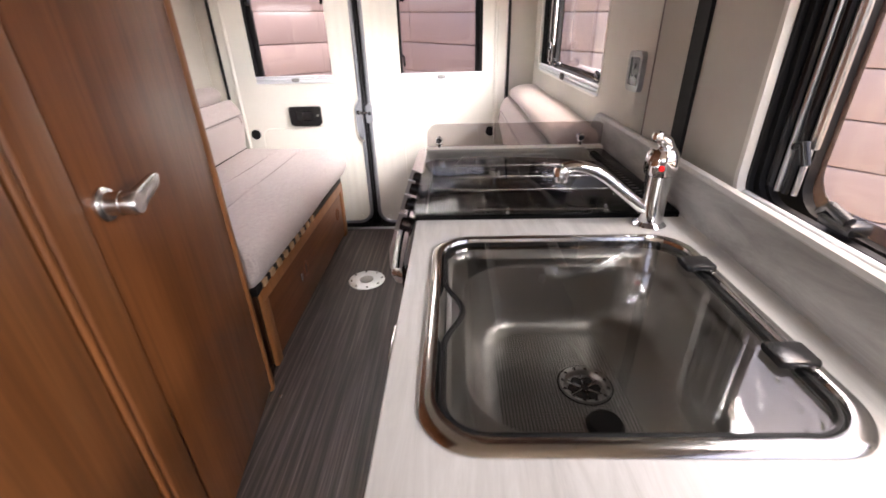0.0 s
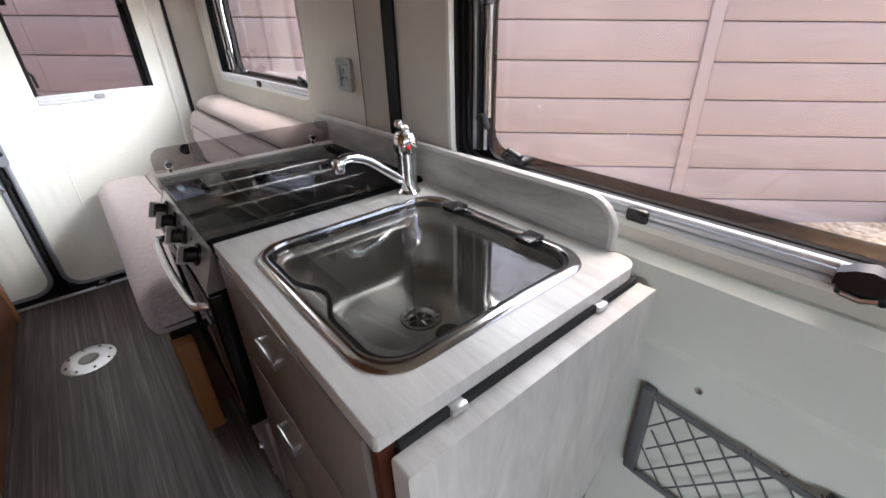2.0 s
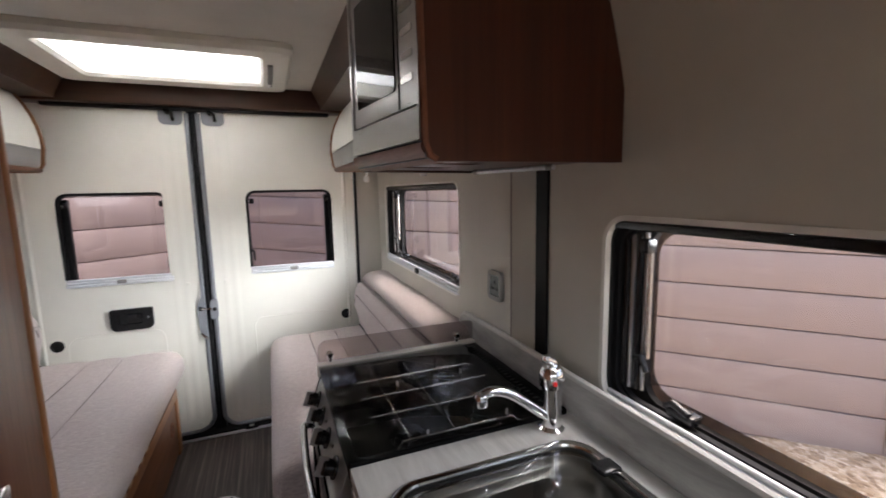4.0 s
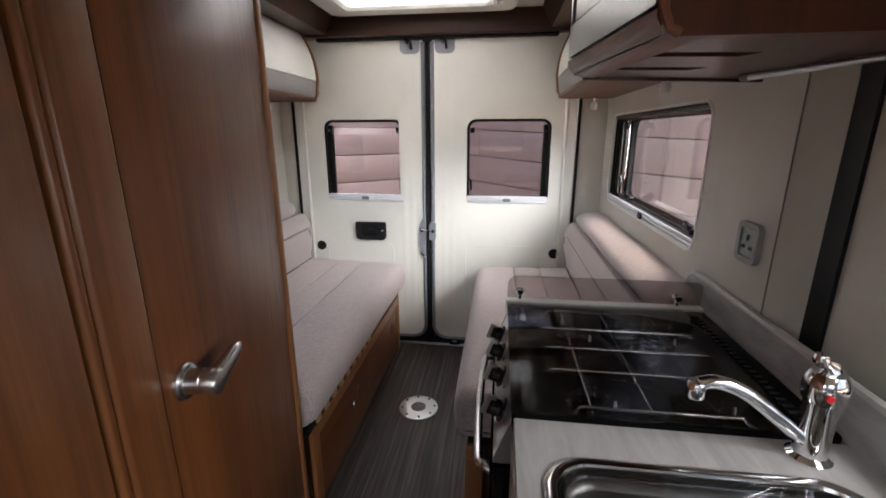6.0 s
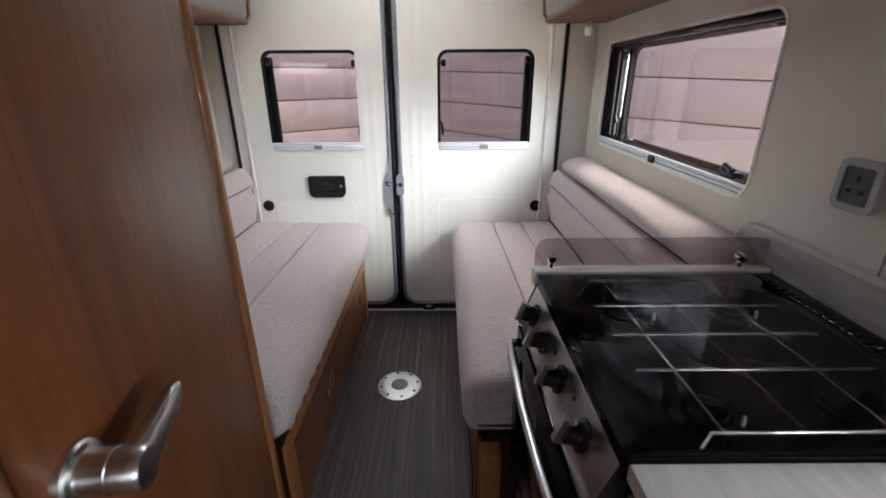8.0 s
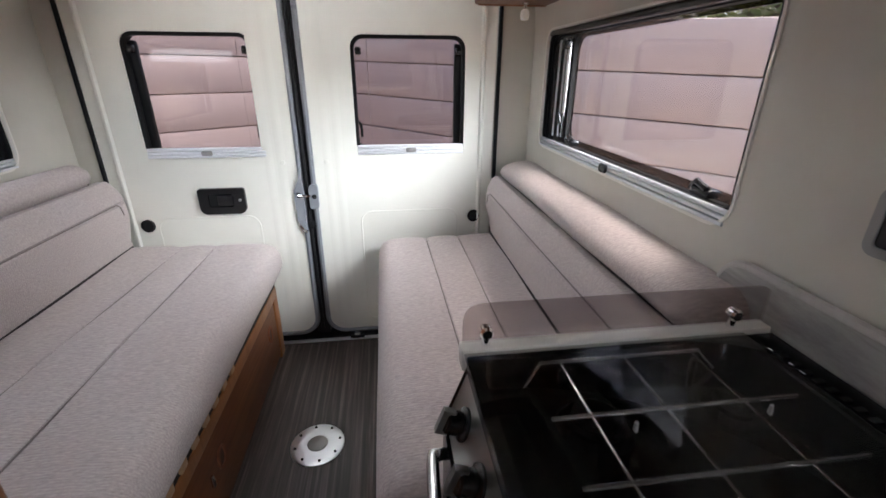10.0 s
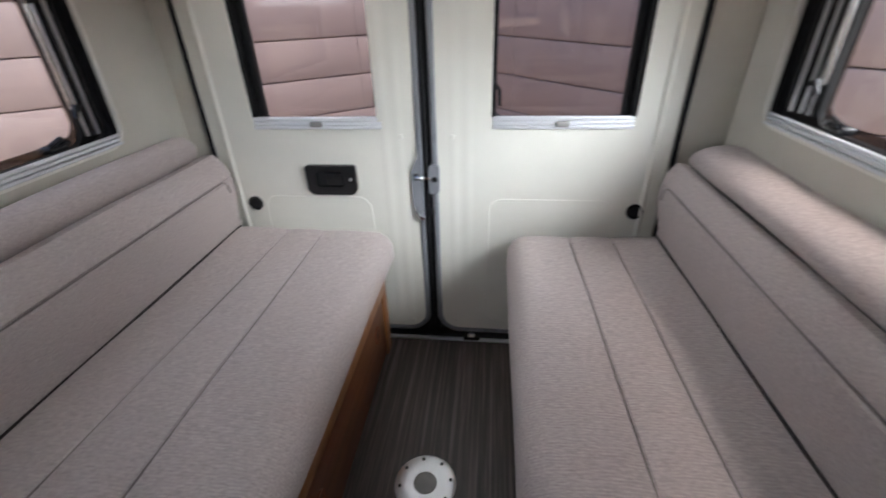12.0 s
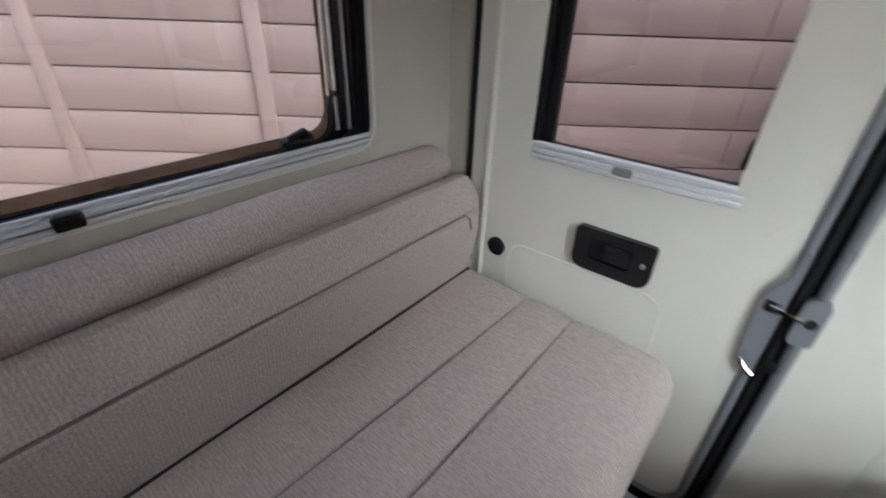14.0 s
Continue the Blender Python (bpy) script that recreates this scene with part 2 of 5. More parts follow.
CLOTH = mat("beige_woven_cloth", (0.5, 0.44, 0.4), 0.9)
CLOTH.node_tree.nodes["Principled BSDF"].inputs["Sheen Weight"].default_value = 0.1
ca = noise_tex(CLOTH, coords(CLOTH, (60, 260, 200)), 1.0, 3, 0.65)
cb = noise_tex(CLOTH, coords(CLOTH, (420, 60, 60)), 1.0, 3, 0.7)
cc = noise_tex(CLOTH, coords(CLOTH), 3.5, 5)
c1 = ramp(CLOTH, ca, [(0.32, (0.33, 0.275, 0.262)), (0.68, (0.62, 0.54, 0.515))])
c2 = mixed(CLOTH, scaled(CLOTH, cc, 0.0, 0.35), c1, (0.5, 0.43, 0.41))
weave = CLOTH.node_tree.nodes.new("ShaderNodeTexWave")
weave.inputs["Scale"].default_value, weave.inputs["Distortion"].default_value, weave.inputs["Detail"].default_value = 44, 1.6, 2
weave.inputs["Detail Scale"].default_value = 1.6
weave.bands_direction = "Y"
link(CLOTH, coords(CLOTH), weave.inputs["Vector"])
c3 = mixed(CLOTH, scaled(CLOTH, cb, 0.0, 0.35), c2, (0.65, 0.585, 0.56))
put(CLOTH, "Base Color", mixed(CLOTH, scaled(CLOTH, weave.outputs["Fac"], 0.17, 0.0), c3, (0.22, 0.18, 0.172)))
bump(CLOTH, mixed(CLOTH, 0.5, weave.outputs["Fac"], ca), 0.36, 0.0014)
# near-black colour standing in for the shade in the cushion folds
CREASE_SHADE = mat("painted_crease_shade", (0.05, 0.042, 0.04), 0.95)
SEAM = mat("stitched_seam", (0.24, 0.205, 0.195), 0.95)

FENCE = mat("pink_brown_fence_paint", (0.42, 0.27, 0.235), 0.7)
na = noise_tex(FENCE, coords(FENCE, (0.8, 0.8, 14)), 2.0, 6, 0.65)
nb = noise_tex(FENCE, coords(FENCE), 0.9, 4)
nc = ramp(FENCE, na, [(0.3, (0.415, 0.345, 0.33)), (0.7, (0.49, 0.41, 0.392))])
put(FENCE, "Base Color", mixed(FENCE, scaled(FENCE, nb, 0.0, 0.5), nc, (0.465, 0.395, 0.38)))
bump(FENCE, na, 0.3, 0.004)
FENCE_DARK = mat("fence_gap_paint", (0.2, 0.14, 0.12), 0.9)
GRAVEL = mat("golden_gravel", (0.5, 0.4, 0.28), 0.85)
gv = GRAVEL.node_tree.nodes.new("ShaderNodeTexVoronoi")
gv.inputs["Scale"].default_value = 30
link(GRAVEL, coords(GRAVEL), gv.inputs["Vector"])
put(GRAVEL, "Base Color", mixed(GRAVEL, 0.2, ramp(GRAVEL, gv.outputs["Color"], [(0.1, (0.22, 0.15, 0.09)), (0.5, (0.52, 0.42, 0.3)), (0.9, (0.8, 0.72, 0.6))]), (0.5, 0.39, 0.25)))
bump(GRAVEL, gv.outputs["Distance"], 0.8, 0.02)
LEAF = mat("hedge_leaf", (0.07, 0.11, 0.03), 0.55)
lr = LEAF.node_tree.nodes.new("ShaderNodeNewGeometry")
put(LEAF, "Base Color", ramp(LEAF, lr.outputs["Random Per Island"], [(0.0, (0.035, 0.06, 0.015)), (0.5, (0.08, 0.12, 0.03)), (1.0, (0.15, 0.17, 0.05))]))
leaf_nodes = LEAF.node_tree.nodes
leaf_glow, leaf_mix = leaf_nodes.new("ShaderNodeBsdfTranslucent"), leaf_nodes.new("ShaderNodeMixShader")
leaf_glow.inputs["Color"].default_value = (0.16, 0.2, 0.05, 1)
leaf_mix.inputs["Fac"].default_value = 0.45
link(LEAF, leaf_nodes["Principled BSDF"].outputs["BSDF"], leaf_mix.inputs[1])
link(LEAF, leaf_glow.outputs["BSDF"], leaf_mix.inputs[2])
link(LEAF, leaf_mix.outputs["Shader"], leaf_nodes["Material Output"].inputs["Surface"])
RED_WOOD = wood("red_brown_foil_wood", (0.05, 0.013, 0.006), (0.085, 0.024, 0.011), (0.115, 0.036, 0.017), 2, 0.3)
EDGE_RED = wood("red_brown_edge", (0.16, 0.055, 0.026), (0.24, 0.09, 0.045), (0.3, 0.12, 0.065), 1, 0.45)
BARK = painted("bark", (0.12, 0.09, 0.06), 0.9, 0.2, 30, 0.6)

# ---- shapes ----
def part(name, bm, material, parent=None, label="", smooth=35):
    """Links a bmesh as one mesh object, under a thing or under a part."""
    me = bpy.data.meshes.new(name)
    bmesh.ops.recalc_face_normals(bm, faces=bm.faces)
    bm.to_mesh(me)
    bm.free()
    me.materials.append(material)
    if smooth:
        for p in me.polygons:
            p.use_smooth = True
        me.set_sharp_from_angle(angle=radians(smooth))
    ob = new(name, me)
    if parent:
        ob.parent = parent
        ob.matrix_parent_inverse = Matrix.Identity(4)
    if label:
        tagged(ob, label)
    return ob


def thing(name, label, category, group="", kind=""):
    return tagged(new(name), label, category, group, kind)


def structure(ob, label="", category=""):
    return tagged(ob, label, category, "", "structure")


def box(lo, hi, bevel=0.0, segs=2, bm=None, m=None):
    """A box with rounded edges, added to bm."""
    out = bm or bmesh.new()
    b = bmesh.new()
    bmesh.ops.create_cube(b, size=1)
    for v in b.verts:
        v.co = Vector([lo[i] + (v.co[i] + 0.5) * (hi[i] - lo[i]) for i in range(3)])
    if bevel:
        bmesh.ops.bevel(b, geom=b.edges[:], offset=bevel, segments=segs, profile=0.5, affect="EDGES", clamp_overlap=True)
    if m:
        bmesh.ops.transform(b, matrix=m, verts=b.verts)
    me = bpy.data.meshes.new("tmp")
    b.to_mesh(me)
    b.free()
    out.from_mesh(me)
    bpy.data.meshes.remove(me)
    return out


def rrect(x0, y0, x1, y1, r, n=6):
    """A rounded rectangle, counter-clockwise. r: one radius or four (from lower left)."""
    rs = r if isinstance(r, (tuple, list)) else (r,) * 4
    pts = []
    for (cx, cy, a0), q in zip(((x0, y0, 180), (x1, y0, 270), (x1, y1, 0), (x0, y1, 90)), rs):
        sx, sy = (1 if cx == x0 else -1), (1 if cy == y0 else -1)
        for k in range(n + 1):
            a = radians(a0 + 90 * k / n)
            pts.append((cx + sx * q + q * math.cos(a), cy + sy * q + q * math.sin(a)))
        if q == 0:
            del pts[-n:]
    return pts


def circle(cx, cy, r, n=24):
    return [(cx + r * math.cos(2 * math.pi * k / n), cy + r * math.sin(2 * math.pi * k / n)) for k in range(n)]


def plate(outer, holes, place, d0, d1, bm=None):
    """A sheet from an outline with holes, thick from d0 to d1. place(u, v, d) gives the point."""
    out = bm or bmesh.new()
    b = bmesh.new()
    edges = []
    for loop in [outer] + list(holes):
        vs = [b.verts.new(place(u, v, d0)) for u, v in loop]
        edges += [b.edges.new((vs[i], vs[(i + 1) % len(vs)])) for i in range(len(vs))]
    got = bmesh.ops.triangle_fill(b, use_beauty=True, use_dissolve=False, edges=edges)
    faces = [g for g in got["geom"] if isinstance(g, bmesh.types.BMFace)]
    move = Vector(place(0, 0, d1)) - Vector(place(0, 0, d0))
    ext = bmesh.ops.extrude_face_region(b, geom=faces, use_keep_orig=True)
    bmesh.ops.translate(b, vec=move, verts=[g for g in ext["geom"] if isinstance(g, bmesh.types.BMVert)])
    me = bpy.data.meshes.new("tmp")
    b.to_mesh(me)
    b.free()
    out.from_mesh(me)
    bpy.data.meshes.remove(me)
    return out


def loft(rings, caps=True, closed=True, bm=None):
    """Skin over rings of equal length."""
    b = bm or bmesh.new()
    vs = [[b.verts.new(p) for p in ring] for ring in rings]
    n = len(rings[0])
    for a, c in zip(vs, vs[1:]):
        for i in range(n if closed else n - 1):
            b.faces.new((a[i], a[(i + 1) % n], c[(i + 1) % n], c[i]))
    if caps:
        b.faces.new(vs[0][::-1])
        b.faces.new(vs[-1])
    return b


def tube(points, r, n=10, bm=None, caps=True):
    """A round bar along points; r is one radius or one for each point."""
    pts = [Vector(p) for p in points]
    rs = r if isinstance(r, (list, tuple)) else [r] * len(pts)
    rings, up = [], None
    for i, p in enumerate(pts):
        d = (pts[min(i + 1, len(pts) - 1)] - pts[max(i - 1, 0)]).normalized()
        if up is None:
            up = Vector((0, 0, 1)) if abs(d.z) < 0.9 else Vector((1, 0, 0))
        a = d.cross(up).normalized()
        up = a.cross(d).normalized()
        rings.append([p + rs[i] * (math.cos(2 * math.pi * k / n) * a + math.sin(2 * math.pi * k / n) * up) for k in range(n)])
    return loft(rings, caps, bm=bm)


def lathe(profile, place, n=28, bm=None):
    """Turns (radius, height) pairs about an axis; place(u, v, d) gives the point."""
    rings = [[place(r * math.cos(2 * math.pi * k / n), r * math.sin(2 * math.pi * k / n), h) for k in range(n)] for r, h in profile]
    return loft(rings, True, bm=bm)


def on_x(x, sign=1):
    """u along y, v up, d along x."""
    return lambda u, v, d: (x + sign * d, u, v)


def on_y(y, sign=1):
    return lambda u, v, d: (u, y + sign * d, v)


def on_z(z):
    return lambda u, v, d: (u, v, z + d)


def at(x, y, z, axis="z", sign=1):
    """A place function about a centre, with its axis along x, y or z."""
    if axis == "z":
        return lambda u, v, d: (x + u, y + v, z + sign * d)
    if axis == "y":
        return lambda u, v, d: (x + u, y + sign * d, z + v)
    return lambda u, v, d: (x + sign * d, y + u, z + v)


def smooth_curve(pts, n=6):
    """A rounded way through points (Catmull-Rom)."""
    p = [Vector(q) for q in pts]
    p = [2 * p[0] - p[1]] + p + [2 * p[-1] - p[-2]]
    out = []
    for i in range(1, len(p) - 2):
        for k in range(n):
            t = k / n
            out.append(0.5 * (2 * p[i] + (p[i + 1] - p[i - 1]) * t + (2 * p[i - 1] - 5 * p[i] + 4 * p[i + 1] - p[i + 2]) * t * t + (3 * p[i] - p[i - 1] - 3 * p[i + 1] + p[i + 2]) * t ** 3))
    return out + [p[-2]]


# ---- the plan ----
REAR = 2.87                      # rear doors
WALL_R, WALL_L = 0.985, -0.89    # side liners
SLIDE = 1.03                     # sliding door
CEIL = 1.945
FRONT = -2.2
WIN_R = (1.64, 2.71, 0.985, 1.41)      # y0, y1, z0, z1
WIN_L = (1.42, 2.59, 0.955, 1.40)
WIN_S = (-0.28, 0.948, 0.895, 1.315)
DOOR_WIN_L, DOOR_WIN_R = (-0.625, -0.15), (0.225, 0.695)
DW_Z = (0.925, 1.40)

# ---- large structure ----
floor = structure(part("floor", box((-1.1, FRONT, -0.06), (1.12, 2.90, 0.0)), FLOOR), "dark grey-brown striped vinyl van floor", "floor")


def leaning(side, y0, y1, x_low, z_low, x_top, name):
    """The upper side liner, which leans in towards the roof."""
    rings = []
    for y in (y0, y1):
        ring = []
        for k in range(9):
            t = k / 8
            ring.append((x_low + (x_top - x_low) * t ** 1.7, y, z_low + (CEIL + 0.02 - z_low) * t))
        ring += [(p[0] + side * 0.03, p[1], p[2]) for p in reversed(ring)]
        rings.append(ring)
    return structure(part(name, loft(rings), LINER), "beige liner leaning in towards the van roof", "wall")


def hole(w, r=0.055, grow=0.0):
    return rrect(w[0] - grow, w[2] - grow, w[1] + grow, w[3] + grow, r + grow)


ZL = 1.42
wall_right = structure(part("wall_right", plate([(1.2775, 0.0), (2.93, 0.0), (2.93, ZL), (1.2775, ZL)], [hole(WIN_R)], on_x(WALL_R), 0.0, 0.045), LINER), "cream lined van side wall with a window", "wall")
wall_left = structure(part("wall_left", plate([(-0.6, 0.0), (2.93, 0.0), (2.93, ZL), (-0.6, ZL)], [hole(WIN_L)], on_x(WALL_L, -1), 0.0, 0.045), LINER), "cream lined van side wall with a window", "wall")
leaning(1, 1.2775, 2.93, WALL_R, ZL, 0.84, "wall_right_upper")
leaning(-1, -0.6, 2.93, WALL_L, ZL, -0.76, "wall_left_upper")
leaning(1, -0.7, 1.165, SLIDE, ZL, 0.87, "wall_front_upper")
for y0, y1, name in ((FRONT, -0.6, "wall_cab_left"),):
    structure(part(name, plate([(y0, 0.0), (y1, 0.0), (y1, CEIL), (y0, CEIL)], [rrect(-1.55, 0.95, -0.65, 1.55, 0.06)], on_x(-0.9, -1), 0.0, 0.1), LINER), "plain van cab side with a window opening", "wall")
structure(part("wall_cab_right", plate([(FRONT, 0.0), (-0.7, 0.0), (-0.7, CEIL), (FRONT, CEIL)], [rrect(-1.65, 0.95, -0.78, 1.55, 0.06)], on_x(1.03), 0.0, 0.07), LINER), "plain van cab side with a window opening", "wall")
structure(part("wall_front", plate([(-1.0, 0), (1.1, 0), (1.1, CEIL), (-1.0, CEIL)], [rrect(-0.75, 1.0, 0.8, 1.72, 0.08)], on_y(FRONT), -0.06, 0.0), LINER), "plain van front with the windscreen opening", "wall")
ceiling = structure(part("ceiling", plate([(-1.05, FRONT), (1.1, FRONT), (1.1, 2.95), (-1.05, 2.95)], [rrect(-0.385, 2.105, 0.38, 2.655, 0.03)], on_z(CEIL), 0.0, 0.05), CEILING), "beige lined van ceiling with a rooflight opening", "ceiling")

# sliding door with its pressed lower panel
slide = structure(new("door_1"), "pale sliding van door with a large window", "door")
part("door_skin", plate([(-0.7, 0.02), (1.16, 0.02), (1.16, ZL), (-0.7, ZL)], [hole(WIN_S)], on_x(SLIDE), 0.0, 0.05), LINER, slide)
low = bmesh.new()
lp = [(-0.012, 0.862), (-0.03, 0.845), (-0.034, 0.80), (-0.022, 0.735), (-0.02, 0.70), (-0.03, 0.692), (-0.03, 0.684), (-0.018, 0.676), (-0.02, 0.05)]
loft([[(SLIDE + d, y, z) for d, z in lp] + [(SLIDE - 0.002, y, 0.05), (SLIDE - 0.002, y, 0.862)] for y in (-0.69, 1.15)], bm=low)
part("lower_panel", low, GREENISH, slide, "pale grey-green pressed door panel")
part("window_trim", plate(hole(WIN_S, 0.055, 0.008), [hole(WIN_S, 0.055, -0.003)], on_x(SLIDE), -0.005, 0.01), TRIM, slide)
def lean_x(z, x_low, x_top):
    return x_low if z < ZL else x_low + (x_top - x_low) * ((z - ZL) / (CEIL + 0.02 - ZL)) ** 1.7


RETURN_Z = [0.0, ZL] + [ZL + (CEIL + 0.02 - ZL) * k / 6 for k in range(1, 7)]
structure(part("wall_return", loft([[(lean_x(z, WALL_R, 0.84), 1.2773, z), (lean_x(z, 1.021, 0.865), 1.209, z), (1.08, 1.209, z), (1.08, 1.2773, z)] for z in RETURN_Z]), LINER), "cream liner turning out to the sliding door seal", "wall")
structure(part("trim", loft([[(lean_x(z, 1.022, 0.865) + d, y, z) for d, y in ((0, 1.158), (0, 1.213), (0.05, 1.213), (0.05, 1.158))] for z in (0.0, ZL, 1.5, 1.6, 1.7, 1.8, 1.9, CEIL)]), BLACK), "black rubber door seal beside the sliding door", "seal")
structure(part("wall_seam", box((WALL_R - 0.0015, 1.276, 0.86), (WALL_R + 0.002, 1.2785, 1.44)), SEAM), "thin seam in the side liner", "seam")


def side_window(name, w, x, s, label, jw):
    """Window unit in a side wall; s: +1 right side, -1 left side; jw: extra width of the rear jamb."""
    unit = structure(new(name), label, "window")
    y0, y1, z0, z1 = w
    P = on_x(x, s)
    part("seal", plate(hole(w, 0.055, -0.001), [rrect(y0 + 0.02, z0 + 0.02, y1 - 0.02, z1 - 0.02, 0.045)], P, 0.02, 0.034), BLACK, unit)
    part("reveal", plate(hole(w, 0.055, -0.0005), [hole(w, 0.055, -0.009)], P, 0.0105, 0.046), BLACK, unit)
    part("frame", plate(hole(w, 0.055, 0.03), [rrect(y0 + 0.03, z0 + 0.02, y1 - 0.045 - jw, z1 - 0.02, 0.045)], P, 0.062, 0.078), BLACK, unit)
    part("inner_frame", plate(rrect(y0 + 0.014, z0 + 0.012, y1 - 0.014, z1 - 0.012, 0.05), [rrect(y0 + 0.026, z0 + 0.024, y1 - 0.026, z1 - 0.024, 0.045)], P, 0.03, 0.044), BLACK, unit)
    sheet = part("pane", plate(rrect(y0 - 0.03, z0 - 0.03, y1 + 0.03, z1 + 0.03, 0.06), [], P, 0.085, 0.09), ACRYLIC, unit)
    band = part("dark_border", plate(rrect(y0 - 0.03, z0 - 0.03, y1 + 0.03, z1 + 0.03, 0.06), [rrect(y0 + 0.05, z0 + 0.04, y1 - 0.05 - jw, z1 - 0.03, 0.05)], P, 0.080, 0.083), BORDER, unit, "dark tinted border of the pane")
    band.visible_shadow = False
    for q, ye in ((-1, y1), (1, y0)):
        for k in range(3 + (round(jw / 0.018) if q < 0 else 0)):
            part("jamb_rib", tube([(x + s * (0.036 + 0.0055 * min(k, 4)), ye + q * (0.026 + 0.0125 * k), z0 + 0.04), (x + s * (0.036 + 0.0055 * min(k, 4)), ye + q * (0.026 + 0.0125 * k), z1 - 0.03)], 0.0072 if k % 2 == 0 else 0.0045, 8), BLACK_GLOSS if k % 2 == 0 else ALU, unit)
    sheet.visible_shadow = False
    rail = bmesh.new()
    for k in range(3):
        box((0, y0 + 0.012, z0 + 0.002 + 0.011 * k), (0.016 - 0.003 * k, y1 - 0.012, z0 + 0.011 + 0.011 * k), 0.002, 1, rail)
    for v in rail.verts:
        v.co.x = x + s * (0.012 - v.co.x)
    part("blind_rail", rail, BLIND_ALU, unit, "ridged aluminium blind rail")
    part("cassette", box((min(x, x + s * 0.02), y0 + 0.02, z1 - 0.022), (max(x, x + s * 0.02), y1 - 0.02, z1 - 0.004), 0.004), BLACK_GLOSS, unit)
    ym = 0.453 if w is WIN_S else 2.135 if w is WIN_R else 1.993
    part("rail_catch", box((min(x - s * 0.012, x), ym - 0.02, z0 + 0.004), (max(x - s * 0.012, x), ym + 0.02, z0 + 0.03), 0.006), BLACK_GLOSS, unit)
    for ye, q in ((y1, -1),):
        stay = tube([(x + s * 0.045, ye + q * (0.066 + jw * 0.7), z0 + 0.12), (x + s * 0.045, ye + q * (0.066 + jw * 0.7), z0 + 0.2), (x + s * 0.045, ye + q * (0.066 + jw * 0.7), z1 - 0.05)], 0.007)
        st = part("stay", stay, SATIN, unit, "silver window stay arm")
        part("lever", tube([(x + s * 0.03, ye + q * (0.05 + jw * 0.7), z0 + 0.12), (x + s * 0.022, ye + q * (0.075 + jw * 0.7), z0 + 0.13), (x + s * 0.026, ye + q * (0.085 + jw * 0.7), z0 + 0.10)], 0.007), BLACK_GLOSS, st)
        part("lever", box((min(x + s * 0.02, x + s * 0.045), ye + q * (0.07 + jw * 0.7) - 0.012, z1 - 0.07), (max(x + s * 0.02, x + s * 0.045), ye + q * (0.07 + jw * 0.7) + 0.012, z1 - 0.04), 0.005), BLACK_GLOSS, st)
    for yc in (y0 + 0.13, y1 - 0.16 - jw):
        c = part("latch", box((min(x + s * 0.025, x + s * 0.06), yc - 0.03, z0 + 0.03), (max(x + s * 0.025, x + s * 0.06), yc + 0.03, z0 + 0.05), 0.007), BLACK_GLOSS, unit)
        part("latch_arm", tube([(x + s * 0.03, yc - 0.02, z0 + 0.05), (x + s * 0.03, yc + 0.015, z0 + 0.06), (x + s * 0.035, yc + 0.035, z0 + 0.045)], 0.008), BLACK_GLOSS, c)
    return unit


side_window("window_1", WIN_R, WALL_R, 1, "tinted acrylic side window with aluminium blind rail", 0.07)
side_window("window_2", WIN_L, WALL_L, -1, "tinted acrylic side window with aluminium blind rail", 0.025)
side_window("window_3", WIN_S, SLIDE, 1, "large tinted acrylic window in the sliding door", 0.018)
grip = thing("window_latch", "black plastic latch with a chrome hook on the window rail", "window latch")
part("base", box((SLIDE - 0.03, 0.125, 0.898), (SLIDE + 0.01, 0.178, 0.915), 0.005), BLACK_GLOSS, grip)
part("lever", loft([[(SLIDE - 0.03 + 0.5 * k * 0.02, y, 0.912 + h * (0.6 + 0.4 * math.sin(math.pi * (y - 0.12) / 0.06))) for k, h in ((0, 0.0), (0, 0.028), (2, 0.032), (3, 0.0))] for y in (0.118, 0.135, 0.15, 0.165, 0.182)]), BLACK_GLOSS, grip)
part("hook", tube([(SLIDE - 0.034, 0.17, 0.905), (SLIDE - 0.036, 0.15, 0.903), (SLIDE - 0.034, 0.135, 0.908)], 0.004), CHROME, grip)
for w, x, s in ((WIN_R, WALL_R, 1), (WIN_L, WALL_L, -1)):
    structure(part("window_trim", plate(hole(w, 0.055, 0.005), [hole(w, 0.055, -0.002)], on_x(x, s), -0.003, 0.01), TRIM), "ivory trim round a van window", "trim")


# ---- rear doors ----
def groove(pts, r, material, name, parent):
    return part(name, tube(pts, r, 6), material, parent)


